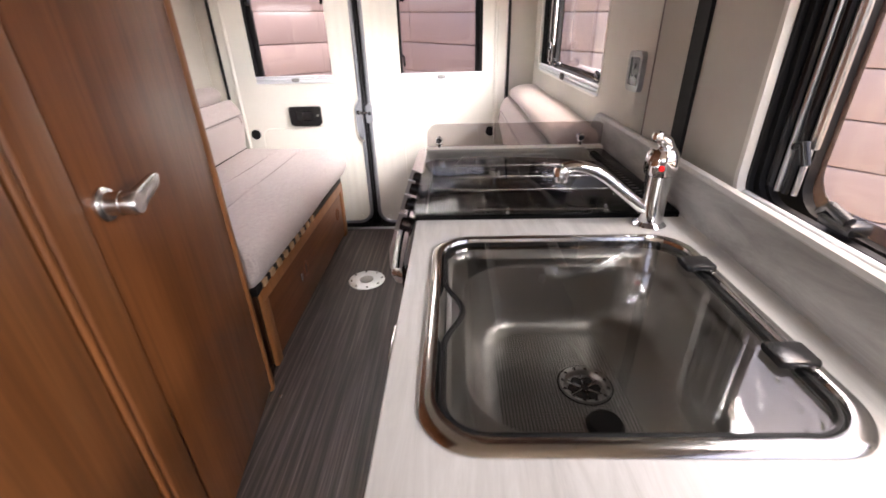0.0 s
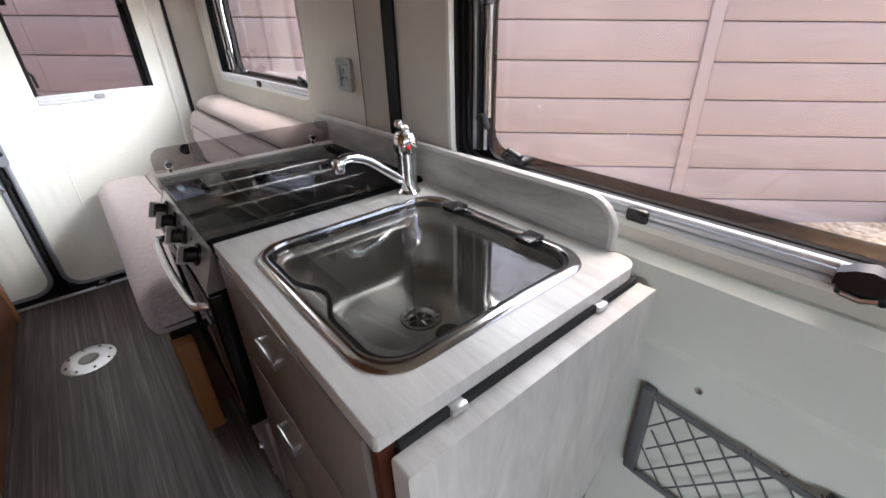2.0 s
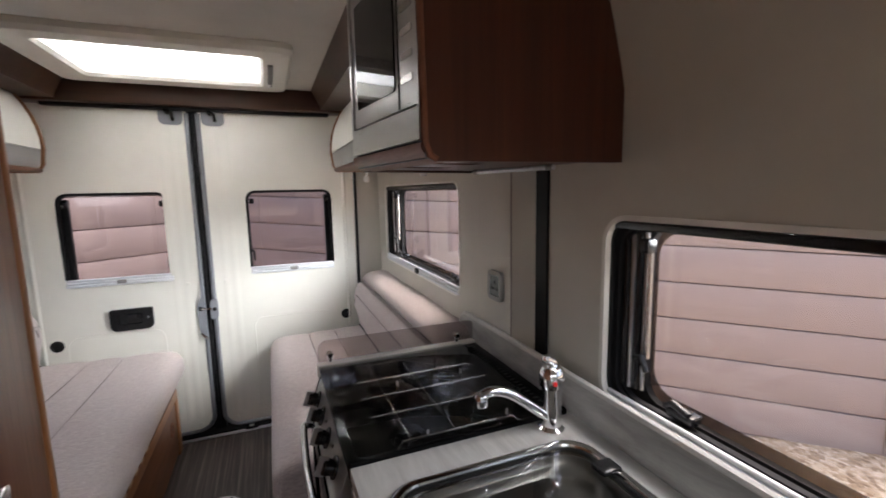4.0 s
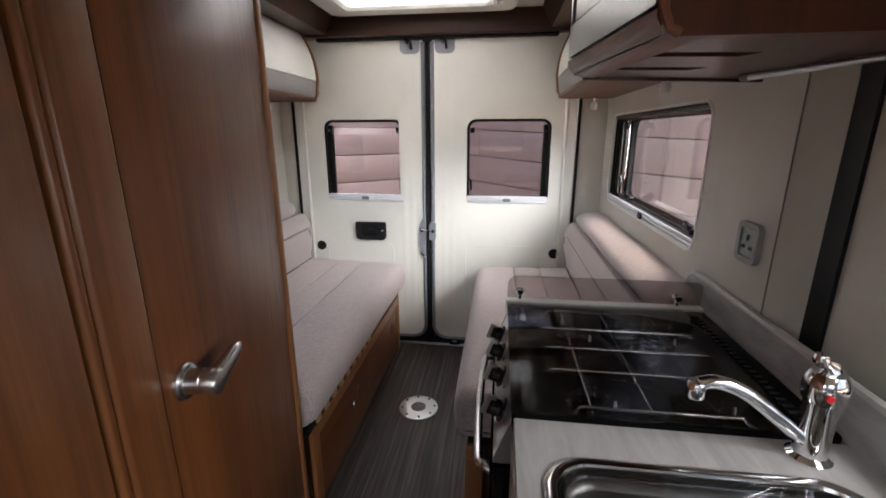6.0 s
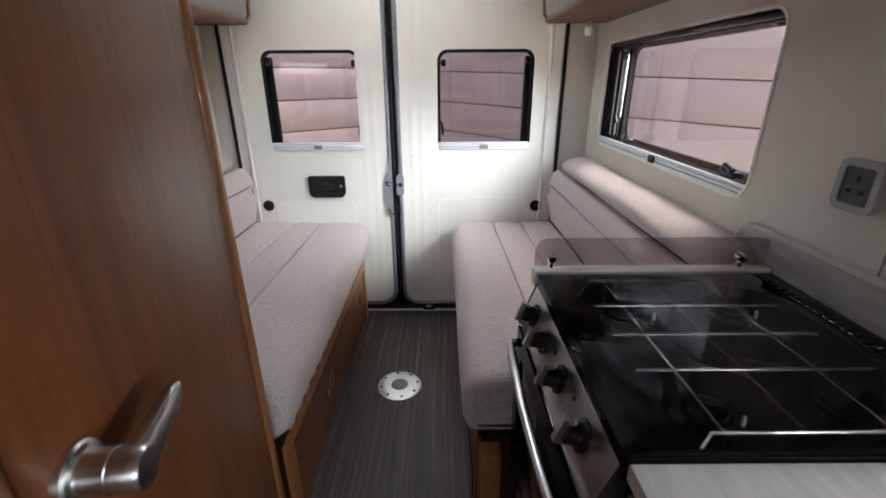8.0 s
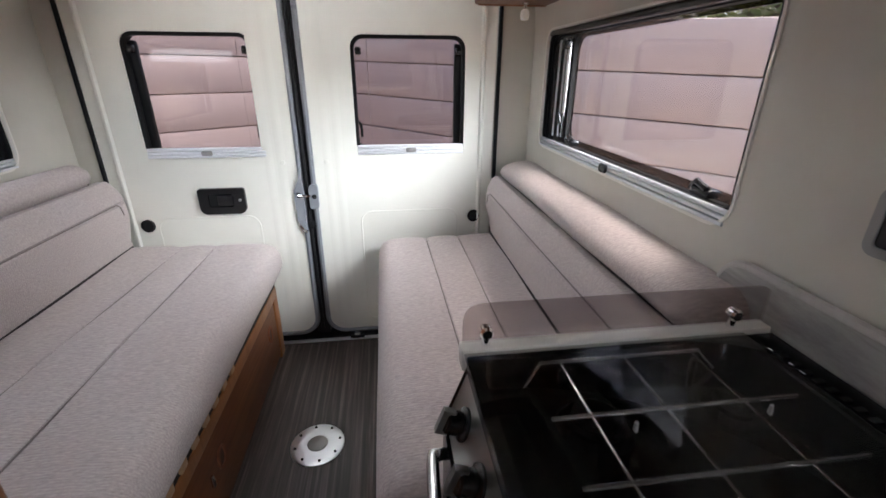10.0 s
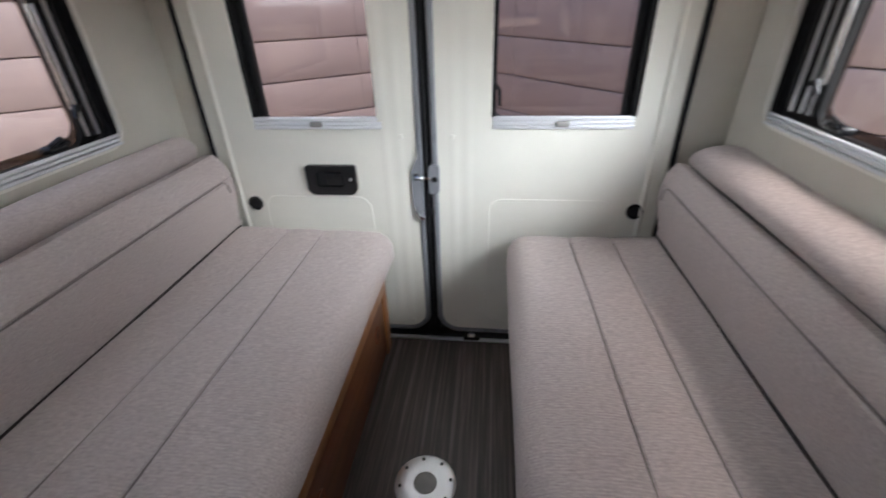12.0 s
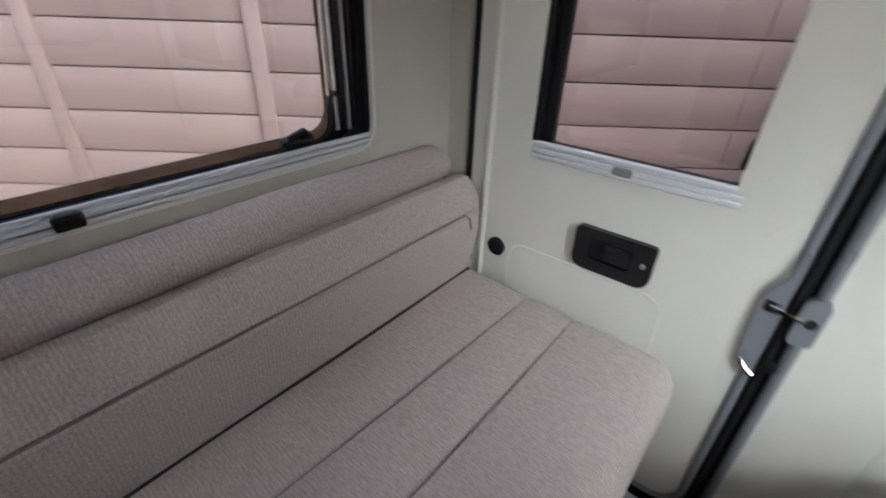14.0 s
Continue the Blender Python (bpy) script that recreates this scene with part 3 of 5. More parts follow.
def rear_door(name, xa, xb, win, inner, label):
    """One leaf; inner: the x sign from the leaf to the meeting edge."""
    leaf = structure(new(name), label, "door")
    z0, z1 = 0.035, 1.825
    r_in = (0.09, 0.0) if inner < 0 else (0.0, 0.09)
    radii = (r_in[0], r_in[1], 0.03 if inner > 0 else 0.0, 0.03 if inner < 0 else 0.0)
    wz = rrect(win[0], DW_Z[0], win[1], DW_Z[1], 0.05)
    part("door_skin", plate(rrect(xa, z0, xb, z1, radii, 8), [wz], on_y(REAR), 0.0, 0.05), CREAM, leaf)
    # metal return along the meeting edge and the sill
    edge_x = xb if inner > 0 else xa
    q = -inner
    line = [(edge_x + q * 0.005, z1 - 0.02), (edge_x + q * 0.005, 0.14)] + [(edge_x + q * (0.09 - 0.085 * math.cos(radians(a))), 0.125 - 0.082 * math.sin(radians(a))) for a in range(0, 91, 15)] + [((xa if inner > 0 else xb) - q * 0.0, 0.043)]
    part("edge_strip", tube([(x, REAR + 0.004, z) for x, z in line], 0.012, 8), DOOR_METAL, leaf, "grey painted steel door edge")
    # soft pressings
    xo = xa if inner > 0 else xb
    for off, za, zb in ((0.075, 0.12, z1 - 0.1), (0.125, 0.12, z1 - 0.12)):
        xg = edge_x + q * off
        b = loft([[(xg - 0.024, REAR + 0.0005, z), (xg - 0.006, REAR - 0.0013, z), (xg + 0.006, REAR - 0.0013, z), (xg + 0.024, REAR + 0.0005, z)] for z in (za, za + 0.04, zb - 0.04, zb)])
        part("pressing", b, CREAM, leaf)
    xg = xo - q * 0.055
    ob = loft([[(xg - 0.012, REAR + 0.001, z), (xg - 0.004, REAR - 0.008, z), (xg + 0.004, REAR - 0.008, z), (xg + 0.012, REAR + 0.001, z)] for z in (0.12, 0.2, z1 - 0.12, z1 - 0.06)])
    part("outer_pressing", ob, CREAM, leaf)
    px0, px1 = sorted((edge_x + q * 0.19, xo - q * 0.14))
    top = rrect(px0 + 0.012, 0.10, px1 - 0.012, 0.667, 0.05)
    ring = [(x, REAR + 0.0012, z) for x, z in top]
    part("panel_bead", tube(ring + ring[:1], 0.004, 8), CREAM, leaf)
    # window
    P = on_y(REAR)
    win_u = part("window_frame", plate(rrect(win[0] - 0.001, DW_Z[0] + 0.03, win[1] + 0.001, DW_Z[1] + 0.001, (0.0, 0.0, 0.05, 0.05)), [rrect(win[0] + 0.014, DW_Z[0] + 0.03, win[1] - 0.014, DW_Z[1] - 0.014, (0.0, 0.0, 0.04, 0.04))], P, 0.008, 0.03), BLACK, leaf, "black window surround")
    part("seal", plate(rrect(win[0] - 0.02, DW_Z[0] - 0.02, win[1] + 0.02, DW_Z[1] + 0.02, 0.06), [rrect(win[0] + 0.004, DW_Z[0] + 0.03, win[1] - 0.004, DW_Z[1] - 0.006, 0.04)], P, 0.05, 0.075), BLACK, win_u)
    sheet = part("pane", plate(rrect(win[0] - 0.02, DW_Z[0] - 0.02, win[1] + 0.02, DW_Z[1] + 0.02, 0.06), [], P, 0.08, 0.084), TINTED, win_u)
    sheet.visible_shadow = False
    # outer fold of the blind on the hinge side
    xs = win[0] if inner > 0 else win[1]
    xa2, xb2 = sorted((xs, xs + inner * 0.042))
    part("blind_guide", box((xa2, REAR + 0.03, DW_Z[0] + 0.03), (xb2, REAR + 0.055, DW_Z[1] - 0.03), 0.004), BLACK, win_u)
    rail = bmesh.new()
    for k in range(3):
        box((win[0] + 0.004, REAR - 0.006 + 0.003 * k, DW_Z[0] + 0.002 + 0.0135 * k), (win[1] - 0.004, REAR + 0.02, DW_Z[0] + 0.0145 + 0.0135 * k), 0.003, 2, rail)
    part("blind_rail", rail, RAIL, leaf, "white ridged blind rail")
    xm = (win[0] + win[1]) / 2
    part("rail_catch", box((xm - 0.022, REAR - 0.014, DW_Z[0] + 0.01), (xm + 0.022, REAR - 0.002, DW_Z[0] + 0.03), 0.006), GREY, leaf)
    for xk in (win[0] + 0.03, win[1] - 0.03):
        part("blind_clip", box((xk - 0.012, REAR + 0.004, DW_Z[1] - 0.075), (xk + 0.012, REAR + 0.03, DW_Z[1] - 0.045), 0.006), BLACK_GLOSS, leaf)
    xh = (win[1] - 0.012) if inner > 0 else (win[0] + 0.012)
    part("window_hook", tube([(xh, REAR + 0.03, DW_Z[0] + 0.14), (xh - inner * 0.012, REAR + 0.02, DW_Z[0] + 0.125), (xh - inner * 0.014, REAR + 0.02, DW_Z[0] + 0.075)], 0.006), BLACK_GLOSS, leaf)
    # blind cord
    xc = (win[1] - 0.065) if inner > 0 else (win[0] + 0.065)
    part("cord", tube([(xc, REAR + 0.03, DW_Z[0] + 0.04), (xc, REAR + 0.03, DW_Z[1] - 0.012)], 0.0012, 5), SEAM, leaf)
    for z in (0.9, 0.085):
        part("screw_cover", lathe([(0.011, 0), (0.009, 0.003), (0.001, 0.004)], at(edge_x + q * 0.07, REAR, z, "y", -1), 14), CREAM, leaf)
    # top hinge stay
    xt = edge_x + q * 0.075
    st = part("door_stay", plate(rrect(xt - 0.055, 1.745, xt + 0.055, 1.822, (0.03, 0.03, 0.005, 0.005)), [], on_y(REAR), -0.006, 0.0), DOOR_METAL, leaf, "grey steel door stay plate")
    part("stay_hook", tube([(xt - 0.01, REAR - 0.01, 1.80), (xt - 0.02, REAR - 0.03, 1.815), (xt + 0.01, REAR - 0.035, 1.80), (xt + 0.012, REAR - 0.02, 1.765)], 0.008), BLACK_GLOSS, st)
    return leaf


door_left = rear_door("door_2", -0.80, -0.022, DOOR_WIN_L, 1, "cream rear van door leaf, closed, with a blind window")
door_right = rear_door("door_3", 0.022, 0.825, DOOR_WIN_R, -1, "cream rear van door leaf, closed, with a blind window")
structure(part("door_gasket", box((-0.03, REAR + 0.006, 0.03), (0.03, REAR + 0.05, 1.84), 0.006), BLACK), "black rubber gasket between the rear doors", "seal")
structure(part("door_gasket_tube", tube([(-0.006, REAR + 0.0, 0.06), (-0.006, REAR + 0.0, 1.8)], 0.009), BLACK), "black rubber door seal tube", "seal")
# pillars and seals beside the doors
for xa, xb, xs in ((0.835, 1.0, 0.826), (-0.9, -0.81, -0.792)):
    structure(part("pillar", box((xa, REAR + 0.0, 0.0), (xb, REAR + 0.06, CEIL), 0.004), LINER), "cream liner pillar beside the rear door", "pillar")
    structure(part("pillar_seal", tube([(xs + (0.012 if xs > 0 else -0.012), REAR - 0.004, 0.05), (xs + (0.012 if xs > 0 else -0.012), REAR - 0.004, 1.75)], 0.0085), BLACK), "black rubber seal beside the rear door", "seal")
structure(part("header_beam", box((-0.85, 2.80, 1.83), (0.95, 2.93, CEIL), 0.01), WOOD_DARK), "dark wood header beam over the rear doors", "beam")
structure(part("header_seal", box((-0.62, 2.835, 1.815), (0.7, 2.90, 1.832), 0.004), BLACK), "black rubber seal over the rear doors", "seal")
structure(part("rear_sill", box((-0.6, 2.838, 0.0), (0.6, 2.93, 0.012), 0.003), ALU), "aluminium sill under the rear doors", "sill")
structure(part("sill_well", box((-0.6, 2.853, 0.0), (0.6, 2.93, 0.02)), BLACK), "dark rubber channel under the rear doors", "sill")
structure(part("underbody", box((-0.98, FRONT, -0.655), (1.06, 2.9, -0.07), 0.03), BLACK), "dark plain underside of the van down to the gravel", "underbody")
structure(part("wall_rear", box((-1.0, 2.955, -0.05), (1.1, 2.958, 0.9)), BLACK), "dark outer skin behind the rear doors", "wall")

# ---- rear door fittings ----
def door_handle():
    h = thing("interior_door_handle", "black plastic recessed pull handle on the cream rear door", "door handle")
    P = on_y(REAR)
    xa, xb, za, zb = -0.458, -0.266, 0.683, 0.797
    part("escutcheon", plate(rrect(xa, za, xb, zb, (0.03, 0.03, 0.012, 0.012)), [rrect(xa + 0.04, za + 0.032, xb - 0.05, zb - 0.024, 0.01)], P, -0.016, 0.0), BLACK_GLOSS, h)
    part("recess", plate(rrect(xa + 0.03, za + 0.022, xb - 0.03, zb - 0.016, 0.01), [], P, -0.003, 0.002), HOLE, h)
    part("lever", box((xa + 0.075, REAR - 0.014, za + 0.036), (xb - 0.052, REAR - 0.004, zb - 0.03), 0.004), BLACK_GLOSS, h)
    part("lock_button", lathe([(0.006, 0), (0.006, 0.004), (0.004, 0.006)], at(xb - 0.022, REAR - 0.016, 0.745, "y", -1), 12), GREY, h)


def door_latch():
    l = thing("door_latch", "grey steel latch bridging the gap between the rear doors", "latch")
    P = on_y(REAR)
    part("lock_plate", plate([(-0.02, 0.59), (-0.034, 0.594), (-0.05, 0.615), (-0.058, 0.65), (-0.06, 0.775), (-0.05, 0.80), (-0.034, 0.83), (-0.028, 0.88), (-0.02, 0.88)], [rrect(-0.052, 0.742, -0.026, 0.768, 0.004)], P, -0.012, 0.0), DOOR_METAL, l)
    part("lock_mouth", plate(rrect(-0.053, 0.741, -0.025, 0.769, 0.004), [], P, -0.004, 0.001), HOLE, l)
    part("striker", plate(rrect(0.004, 0.695, 0.044, 0.805, (0.008, 0.014, 0.016, 0.022)), [], P, -0.02, 0.0), DOOR_METAL, l)
    part("bolt", tube([(-0.042, REAR - 0.014, 0.757), (-0.012, REAR - 0.024, 0.757), (0.012, REAR - 0.024, 0.755)], 0.0055, 8), CHROME, l)
    part("bolt_claw", box((-0.05, REAR - 0.016, 0.746), (-0.036, REAR - 0.006, 0.766), 0.003), BLACK_GLOSS, l)
    part("striker_hole", lathe([(0.011, 0), (0.010, 0.0015), (0.002, 0.0017)], at(0.026, REAR - 0.02, 0.75, "y", -1), 18), HOLE, l)
    part("bumper", box((-0.014, REAR - 0.012, 0.60), (0.016, REAR, 0.635), 0.006), BLACK, l)
    part("lock_lip", tube([(-0.05, REAR - 0.01, 0.615), (-0.035, REAR - 0.014, 0.595), (-0.02, REAR - 0.014, 0.585)], 0.007), CHROME, l)


def vent_plug(x, z):
    v = thing("round_vent", "round black plastic vent plug in the rear door", "vent", "vents in the rear doors")
    part("rim", lathe([(0.029, 0), (0.029, 0.006), (0.024, 0.009), (0.022, 0.004)], at(x, REAR, z, "y", -1)), BLACK_GLOSS, v)
    part("grille", lathe([(0.0215, 0.002), (0.02, 0.0045), (0.002, 0.005)], at(x, REAR, z, "y", -1)), BLACK, v)


def sill_catch():
    c = thing("sill_catch", "small black and chrome catch on the rear door sill", "catch")
    part("base", box((0.13, 2.832, 0.012), (0.20, 2.868, 0.03), 0.005), BLACK_GLOSS, c)
    part("tongue", box((0.15, 2.828, 0.03), (0.178, 2.86, 0.036), 0.002), CHROME, c)
    part("screw", lathe([(0.005, 0), (0.004, 0.003)], at(0.165, 2.836, 0.012, "z"), 10), CHROME, c)


door_handle()
door_latch()
vent_plug(0.748, 0.63)
vent_plug(-0.69, 0.637)
sill_catch()


# ---- benches ----
def cushion(outline, y0, y1, r):
    """An upholstered block: a profile in x and z drawn along y, with rounded ends. outline: the profile, or one for each y."""
    at_y = outline if callable(outline) else (lambda y: outline)
    profile = at_y(y0)
    n = len(profile)
    area = sum(profile[i][0] * profile[(i + 1) % n][1] - profile[(i + 1) % n][0] * profile[i][1] for i in range(n))
    s = 1 if area > 0 else -1
    nor = []
    for i in range(n):
        a, b = Vector(profile[i - 1]), Vector(profile[(i + 1) % n])
        d = (b - a).normalized()
        nor.append(Vector((-d.y, d.x)) * s)
    rings = []
    ys = [(y0 + r * (1 - math.sin(radians(18 * k))), r * (1 - math.cos(radians(18 * k)))) for k in range(5, -1, -1)]
    body = [(y0 + (y1 - y0) * t / 14, 0.0) for t in range(1, 14)]
    end = [(y0 + y1 - y, i) for y, i in reversed(ys)]
    for y, inset in ys + [b for b in body if y0 + r < b[0] < y1 - r] + end:
        w = 0.0022 * math.sin(y * 9.0 + profile[0][0] * 5)
        rings.append([(p[0] + q.x * (inset + w * 0.5), y, p[1] + q.y * (inset + w)) for p, q in zip(at_y(y), nor)])
    return loft(rings)


def seat_profile(xf, xc, top, low, seams, tuck):
    """Seat cushion outline from the front xf to the back xc; seams are x places of piped grooves."""
    s = 1 if xc > xf else -1
    pts = []
    zf = top - 0.01
    pts += [(xf + s * (0.03 + tuck), low), (xf + s * (0.01 + tuck * 0.8), low + 0.008), (xf + s * tuck * 0.35, low + 0.04), (xf, low + 0.085), (xf + s * 0.003, zf - 0.05), (xf + s * 0.02, zf - 0.017), (xf + s * 0.05, zf)]
    marks = sorted(seams, key=lambda v: v * s)
    prev = xf + s * 0.05
    for m in marks + [xc]:
        for k in range(1, 5):
            t = k / 5
            pts.append((prev + (m - prev) * t, zf + (top - zf) * abs((prev + (m - prev) * t - xf) / (xc - xf)) + 0.004 * math.sin(math.pi * t)))
        if m != xc:
            z = zf + (top - zf) * abs((m - xf) / (xc - xf))
            pts += [(m - s * 0.005, z - 0.001), (m, z - 0.007), (m + s * 0.005, z - 0.001)]
        prev = m
    pts += [(xc, top - 0.004), (xc + s * 0.004, low + 0.02), (xc, low)]
    return pts


def bench(name, xf, xc, xw, y0, y1, seams, xp, seam, groove, roll_top, label):
    s = 1 if xc > xf else -1
    b = thing(name, label, "bench")
    low, top = 0.375, 0.566
    def seam_x(m, y):
        return m[0] + (m[1] - m[0]) * (y - y0) / (y1 - y0)

    part("seat_cushion", cushion(lambda y: seat_profile(xf, xc + s * 0.03, top, low, [seam_x(m, y) for m in seams], 0.06 if s < 0 else 0.008), y0, y1, 0.04), CLOTH, b)
    bx = xc
    (xs, zs), (xg, zg), (xr, zr) = seam, groove, roll_top
    back = [(bx, top - 0.03), (bx - s * 0.004, top + 0.015), (bx - s * 0.014, 0.63), (xs - s * 0.006, 0.70), (xs - s * 0.003, zs - 0.008), (xs + s * 0.005, zs), (xs - s * 0.001, zs + 0.008), (xs + s * 0.006, zs + 0.03), (xs + s * 0.02, zs + 0.055), (xs + (xg - xs) * 0.5, zg + 0.002), (xg - s * 0.02, zg + 0.001), (xg + s * 0.01, zg - 0.012), (xw - s * 0.012, zg - 0.05), (xw - s * 0.012, top - 0.03)]
    part("backrest_cushion", cushion(back, y0 + 0.005, y1 + 0.02, 0.055), CLOTH, b)
    rx, rz = abs(xr - xg) + 0.028, (zr - zg) * 0.62
    roll = [(xr + rx * math.cos(radians(a)) * (0.8 if math.cos(radians(a)) * s > 0 else 1.0), zr - rz + rz * math.sin(radians(a))) for a in range(0, 360, 15)]
    part("top_roll", cushion(roll, y0 - 0.06 if s < 0 else y0 + 0.01, y1 - 0.03, 0.05), CLOTH, b)
    # wooden front
    t = 0.018
    x0, x1 = sorted((xp, xp + s * t))
    front = bmesh.new()
    for lo, hi in (((x0, y0 + 0.05, 0.30), (x1, y1 - 0.03, 0.349)), ((x0, y0 + 0.05, 0.0), (x1, y0 + 0.10, 0.30)), ((x0, y1 - 0.09, 0.0), (x1, y1 - 0.03, 0.30))):
        box(lo, hi, 0.003, 2, front)
    part("front_frame", front, EDGE, b, "light wood bench frame")
    xi0, xi1 = sorted((xp + s * 0.006, xp + s * 0.02))
    panel = part("front_panel", box((xi0, y0 + 0.10, 0.02), (xi1, y1 - 0.09, 0.30), 0.002), WOOD_Y, b)
    pl = on_x(xp + s * 0.006, -s)
    for yk, z, big in ((y0 + 0.52, 0.185, True), (y1 - 0.20, 0.2, False)):
        ring = plate(rrect(yk - 0.028, z - 0.038, yk + 0.028, z + 0.038, 0.027), [rrect(yk - 0.017, z - 0.027, yk + 0.017, z + 0.027, 0.0165)], pl, 0.0, 0.005)
        rg = part("finger_pull", ring, EDGE_RED, panel, "orange-brown oval finger pull")
        part("pull_hole", plate(rrect(yk - 0.018, z - 0.028, yk + 0.018, z + 0.028, 0.0175), [], pl, 0.0005, 0.0015), WOOD_DARK, rg)
    part("bracket", box((min(xp, xp - s * 0.003), y0 + 0.42, 0.17), (max(xp, xp - s * 0.003) + 0.006, y0 + 0.432, 0.21), 0.002), SATIN, panel)
    part("base", box((min(xp + s * 0.03, xw), y0 + 0.06, 0.0), (max(xp + s * 0.03, xw - s * 0.02), y1 - 0.03, 0.34)), WOOD_DARK, b)
    for k in range(9):
        yk = y0 + 0.085 + k * 0.075
        part("slat", box((min(xp - s * 0.004, xp + s * 0.5), yk, 0.352), (max(xp - s * 0.004, xp + s * 0.4), yk + 0.035, 0.378), 0.003), SLAT, b)
    # added black slab: paints the shade between the slats under the cushion
    part("slat_gap_shade", box((min(xp + s * 0.004, xp + s * 0.4), y0 + 0.03, 0.345), (max(xp + s * 0.004, xp + s * 0.4), y1 - 0.03, 0.374)), BLACK, b)
    zt = lambda m: top - 0.01 + 0.01 * abs((m - xf) / (xc + s * 0.03 - xf))
    ye = y1 - 0.075
    for m in seams:
        part("seam", tube([(seam_x(m, y), y, zt(seam_x(m, y)) - dz) for y, dz in ((y0 + 0.035, 0.014), (y0 + 0.06, 0.0052), ((y0 + ye) / 2, 0.0048), (ye, 0.0046))], 0.0022, 6), SEAM, b)
    xe = [seam_x(m, ye) for m in seams]
    part("seam", tube([(xe[0] + (xe[1] - xe[0]) * k / 4, ye + 0.006 * math.sin(math.pi * k / 4), zt(xe[0]) - (0.0045 if k in (0, 4) else 0.0008)) for k in range(5)], 0.0018, 6), SEAM, b)
    part("seam", tube([(xs + s * 0.002, y0 + 0.03, zs), (xs + s * 0.002, y1 - 0.075, zs), (xs - s * 0.004, y1 - 0.062, zs - 0.012), (xs - s * 0.008, y1 - 0.058, zs - 0.045)], 0.0022, 6), SEAM, b)
    # not stitching: dark tubes paint the fold shade behind seat and under roll
    part("seam", tube([(xc - s * 0.006, y0 + 0.02, top + 0.001), (xc - s * 0.006, y1 - 0.02, top + 0.001)], 0.0045, 6), CREASE_SHADE, b)
    part("seam", tube([(xg - s * 0.004, y0 + 0.02, zg + 0.002), (xg - s * 0.004, y1 - 0.06, zg + 0.002)], 0.0075, 6), CREASE_SHADE, b)
    return b


SLAT = wood("pale_slat_wood", (0.4, 0.25, 0.13), (0.5, 0.33, 0.19), (0.58, 0.4, 0.25), 0)
bench("bench", -0.135, -0.745, WALL_L, 1.47, 2.825, ((-0.59, -0.535), (-0.41, -0.398)), -0.183, (-0.722, 0.767), (-0.818, 0.852), (-0.85, 0.932), "beige woven upholstered bench with a wooden front under the window")
bench("bench", 0.295, 0.822, WALL_R, 1.505, 2.825, ((0.534, 0.512), (0.669, 0.66)), 0.338, (0.795, 0.765), (0.868, 0.832), (0.942, 0.906), "beige woven upholstered bench beside the kitchen unit")
post = thing("bench_post", "reddish wooden end post of the bench beside the cooker", "post")
part("post", box((0.34, 1.445, 0.0), (0.395, 1.50, 0.365), 0.004), EDGE, post)
part("screw_cap", lathe([(0.005, 0), (0.004, 0.003)], at(0.345, 1.45, 0.0, "z"), 10), CHROME, post)

# ---- table socket in the floor ----
disc = thing("table_leg_socket", "round polished aluminium table leg socket set in the floor", "floor socket")
DX, DY = 0.052, 2.178
part("flange", lathe([(0.096, 0.0), (0.096, 0.003), (0.09, 0.0055), (0.05, 0.007), (0.036, 0.006)], at(DX, DY, 0.0), 40), ALU, disc)
part("insert", lathe([(0.037, 0.004), (0.036, 0.0075), (0.03, 0.009), (0.002, 0.0095)], at(DX, DY, 0.0), 30), GREY, disc, "grey plastic socket cap")
for k in range(8):
    a = 2 * math.pi * k / 8 + 0.2
    part("screw", lathe([(0.0055, 0.004), (0.005, 0.0085), (0.002, 0.0075)], at(DX + 0.08 * math.cos(a), DY + 0.08 * math.sin(a), 0.0), 10), BLACK_GLOSS, disc)
for sx, sy in ((-0.02, 1.33), (0.40, 1.43)):
    sc = thing("floor_screw", "small chrome screw head on the vinyl floor", "screw")
    part("head", lathe([(0.006, 0), (0.005, 0.003), (0.001, 0.004)], at(sx - 0.1 if sx < 0 else sx, sy + 0.03, 0.0), 12), CHROME, sc)

# ---- wardrobe ----
WC, WN, WU = Vector((-0.16, 1.41, 0)), Vector((0.9903, 0.1386, 0)), Vector((0.1386, -0.9903, 0))


def wface(u, v, d):
    p = WC + WU * u + WN * d
    return (p.x, p.y, v)


ward = thing("wardrobe", "tall brown wood-grain wardrobe with a closed door", "wardrobe")


def wbox(u0, u1, v0, v1, d0, d1, bevel=0.003, segs=2):
    m = Matrix(((WU.x, WN.x, 0, WC.x), (WU.y, WN.y, 0, WC.y), (0, 0, 1, 0), (0, 0, 0, 1)))
    return box((u0, d0, v0), (u1, d1, v1), bevel, segs, m=m)


part("carcass", wbox(0.03, 1.35, 0.0, CEIL, -0.42, -0.026, 0.0), WOOD, ward)
part("corner_trim", wbox(0.0, 0.034, 0.0, CEIL, -0.05, 0.004, 0.012, 4), EDGE, ward, "lighter rounded wood corner edging")
part("side_panel", wbox(0.002, 0.028, 0.0, CEIL, -0.44, -0.05, 0.002), WOOD, ward)
wd = part("door", wbox(0.038, 0.558, 0.03, CEIL - 0.02, -0.024, 0.0, 0.003), WOOD, ward)
part("door_post", wbox(0.5625, 0.6505, 0.0, CEIL, -0.026, 0.006, 0.009, 4), POST, ward, "lighter rounded wood post")
part("post_moulding", wbox(0.652, 0.668, 0.0, CEIL, -0.026, 0.003, 0.006, 4), POST, ward, "narrow rounded wood moulding")
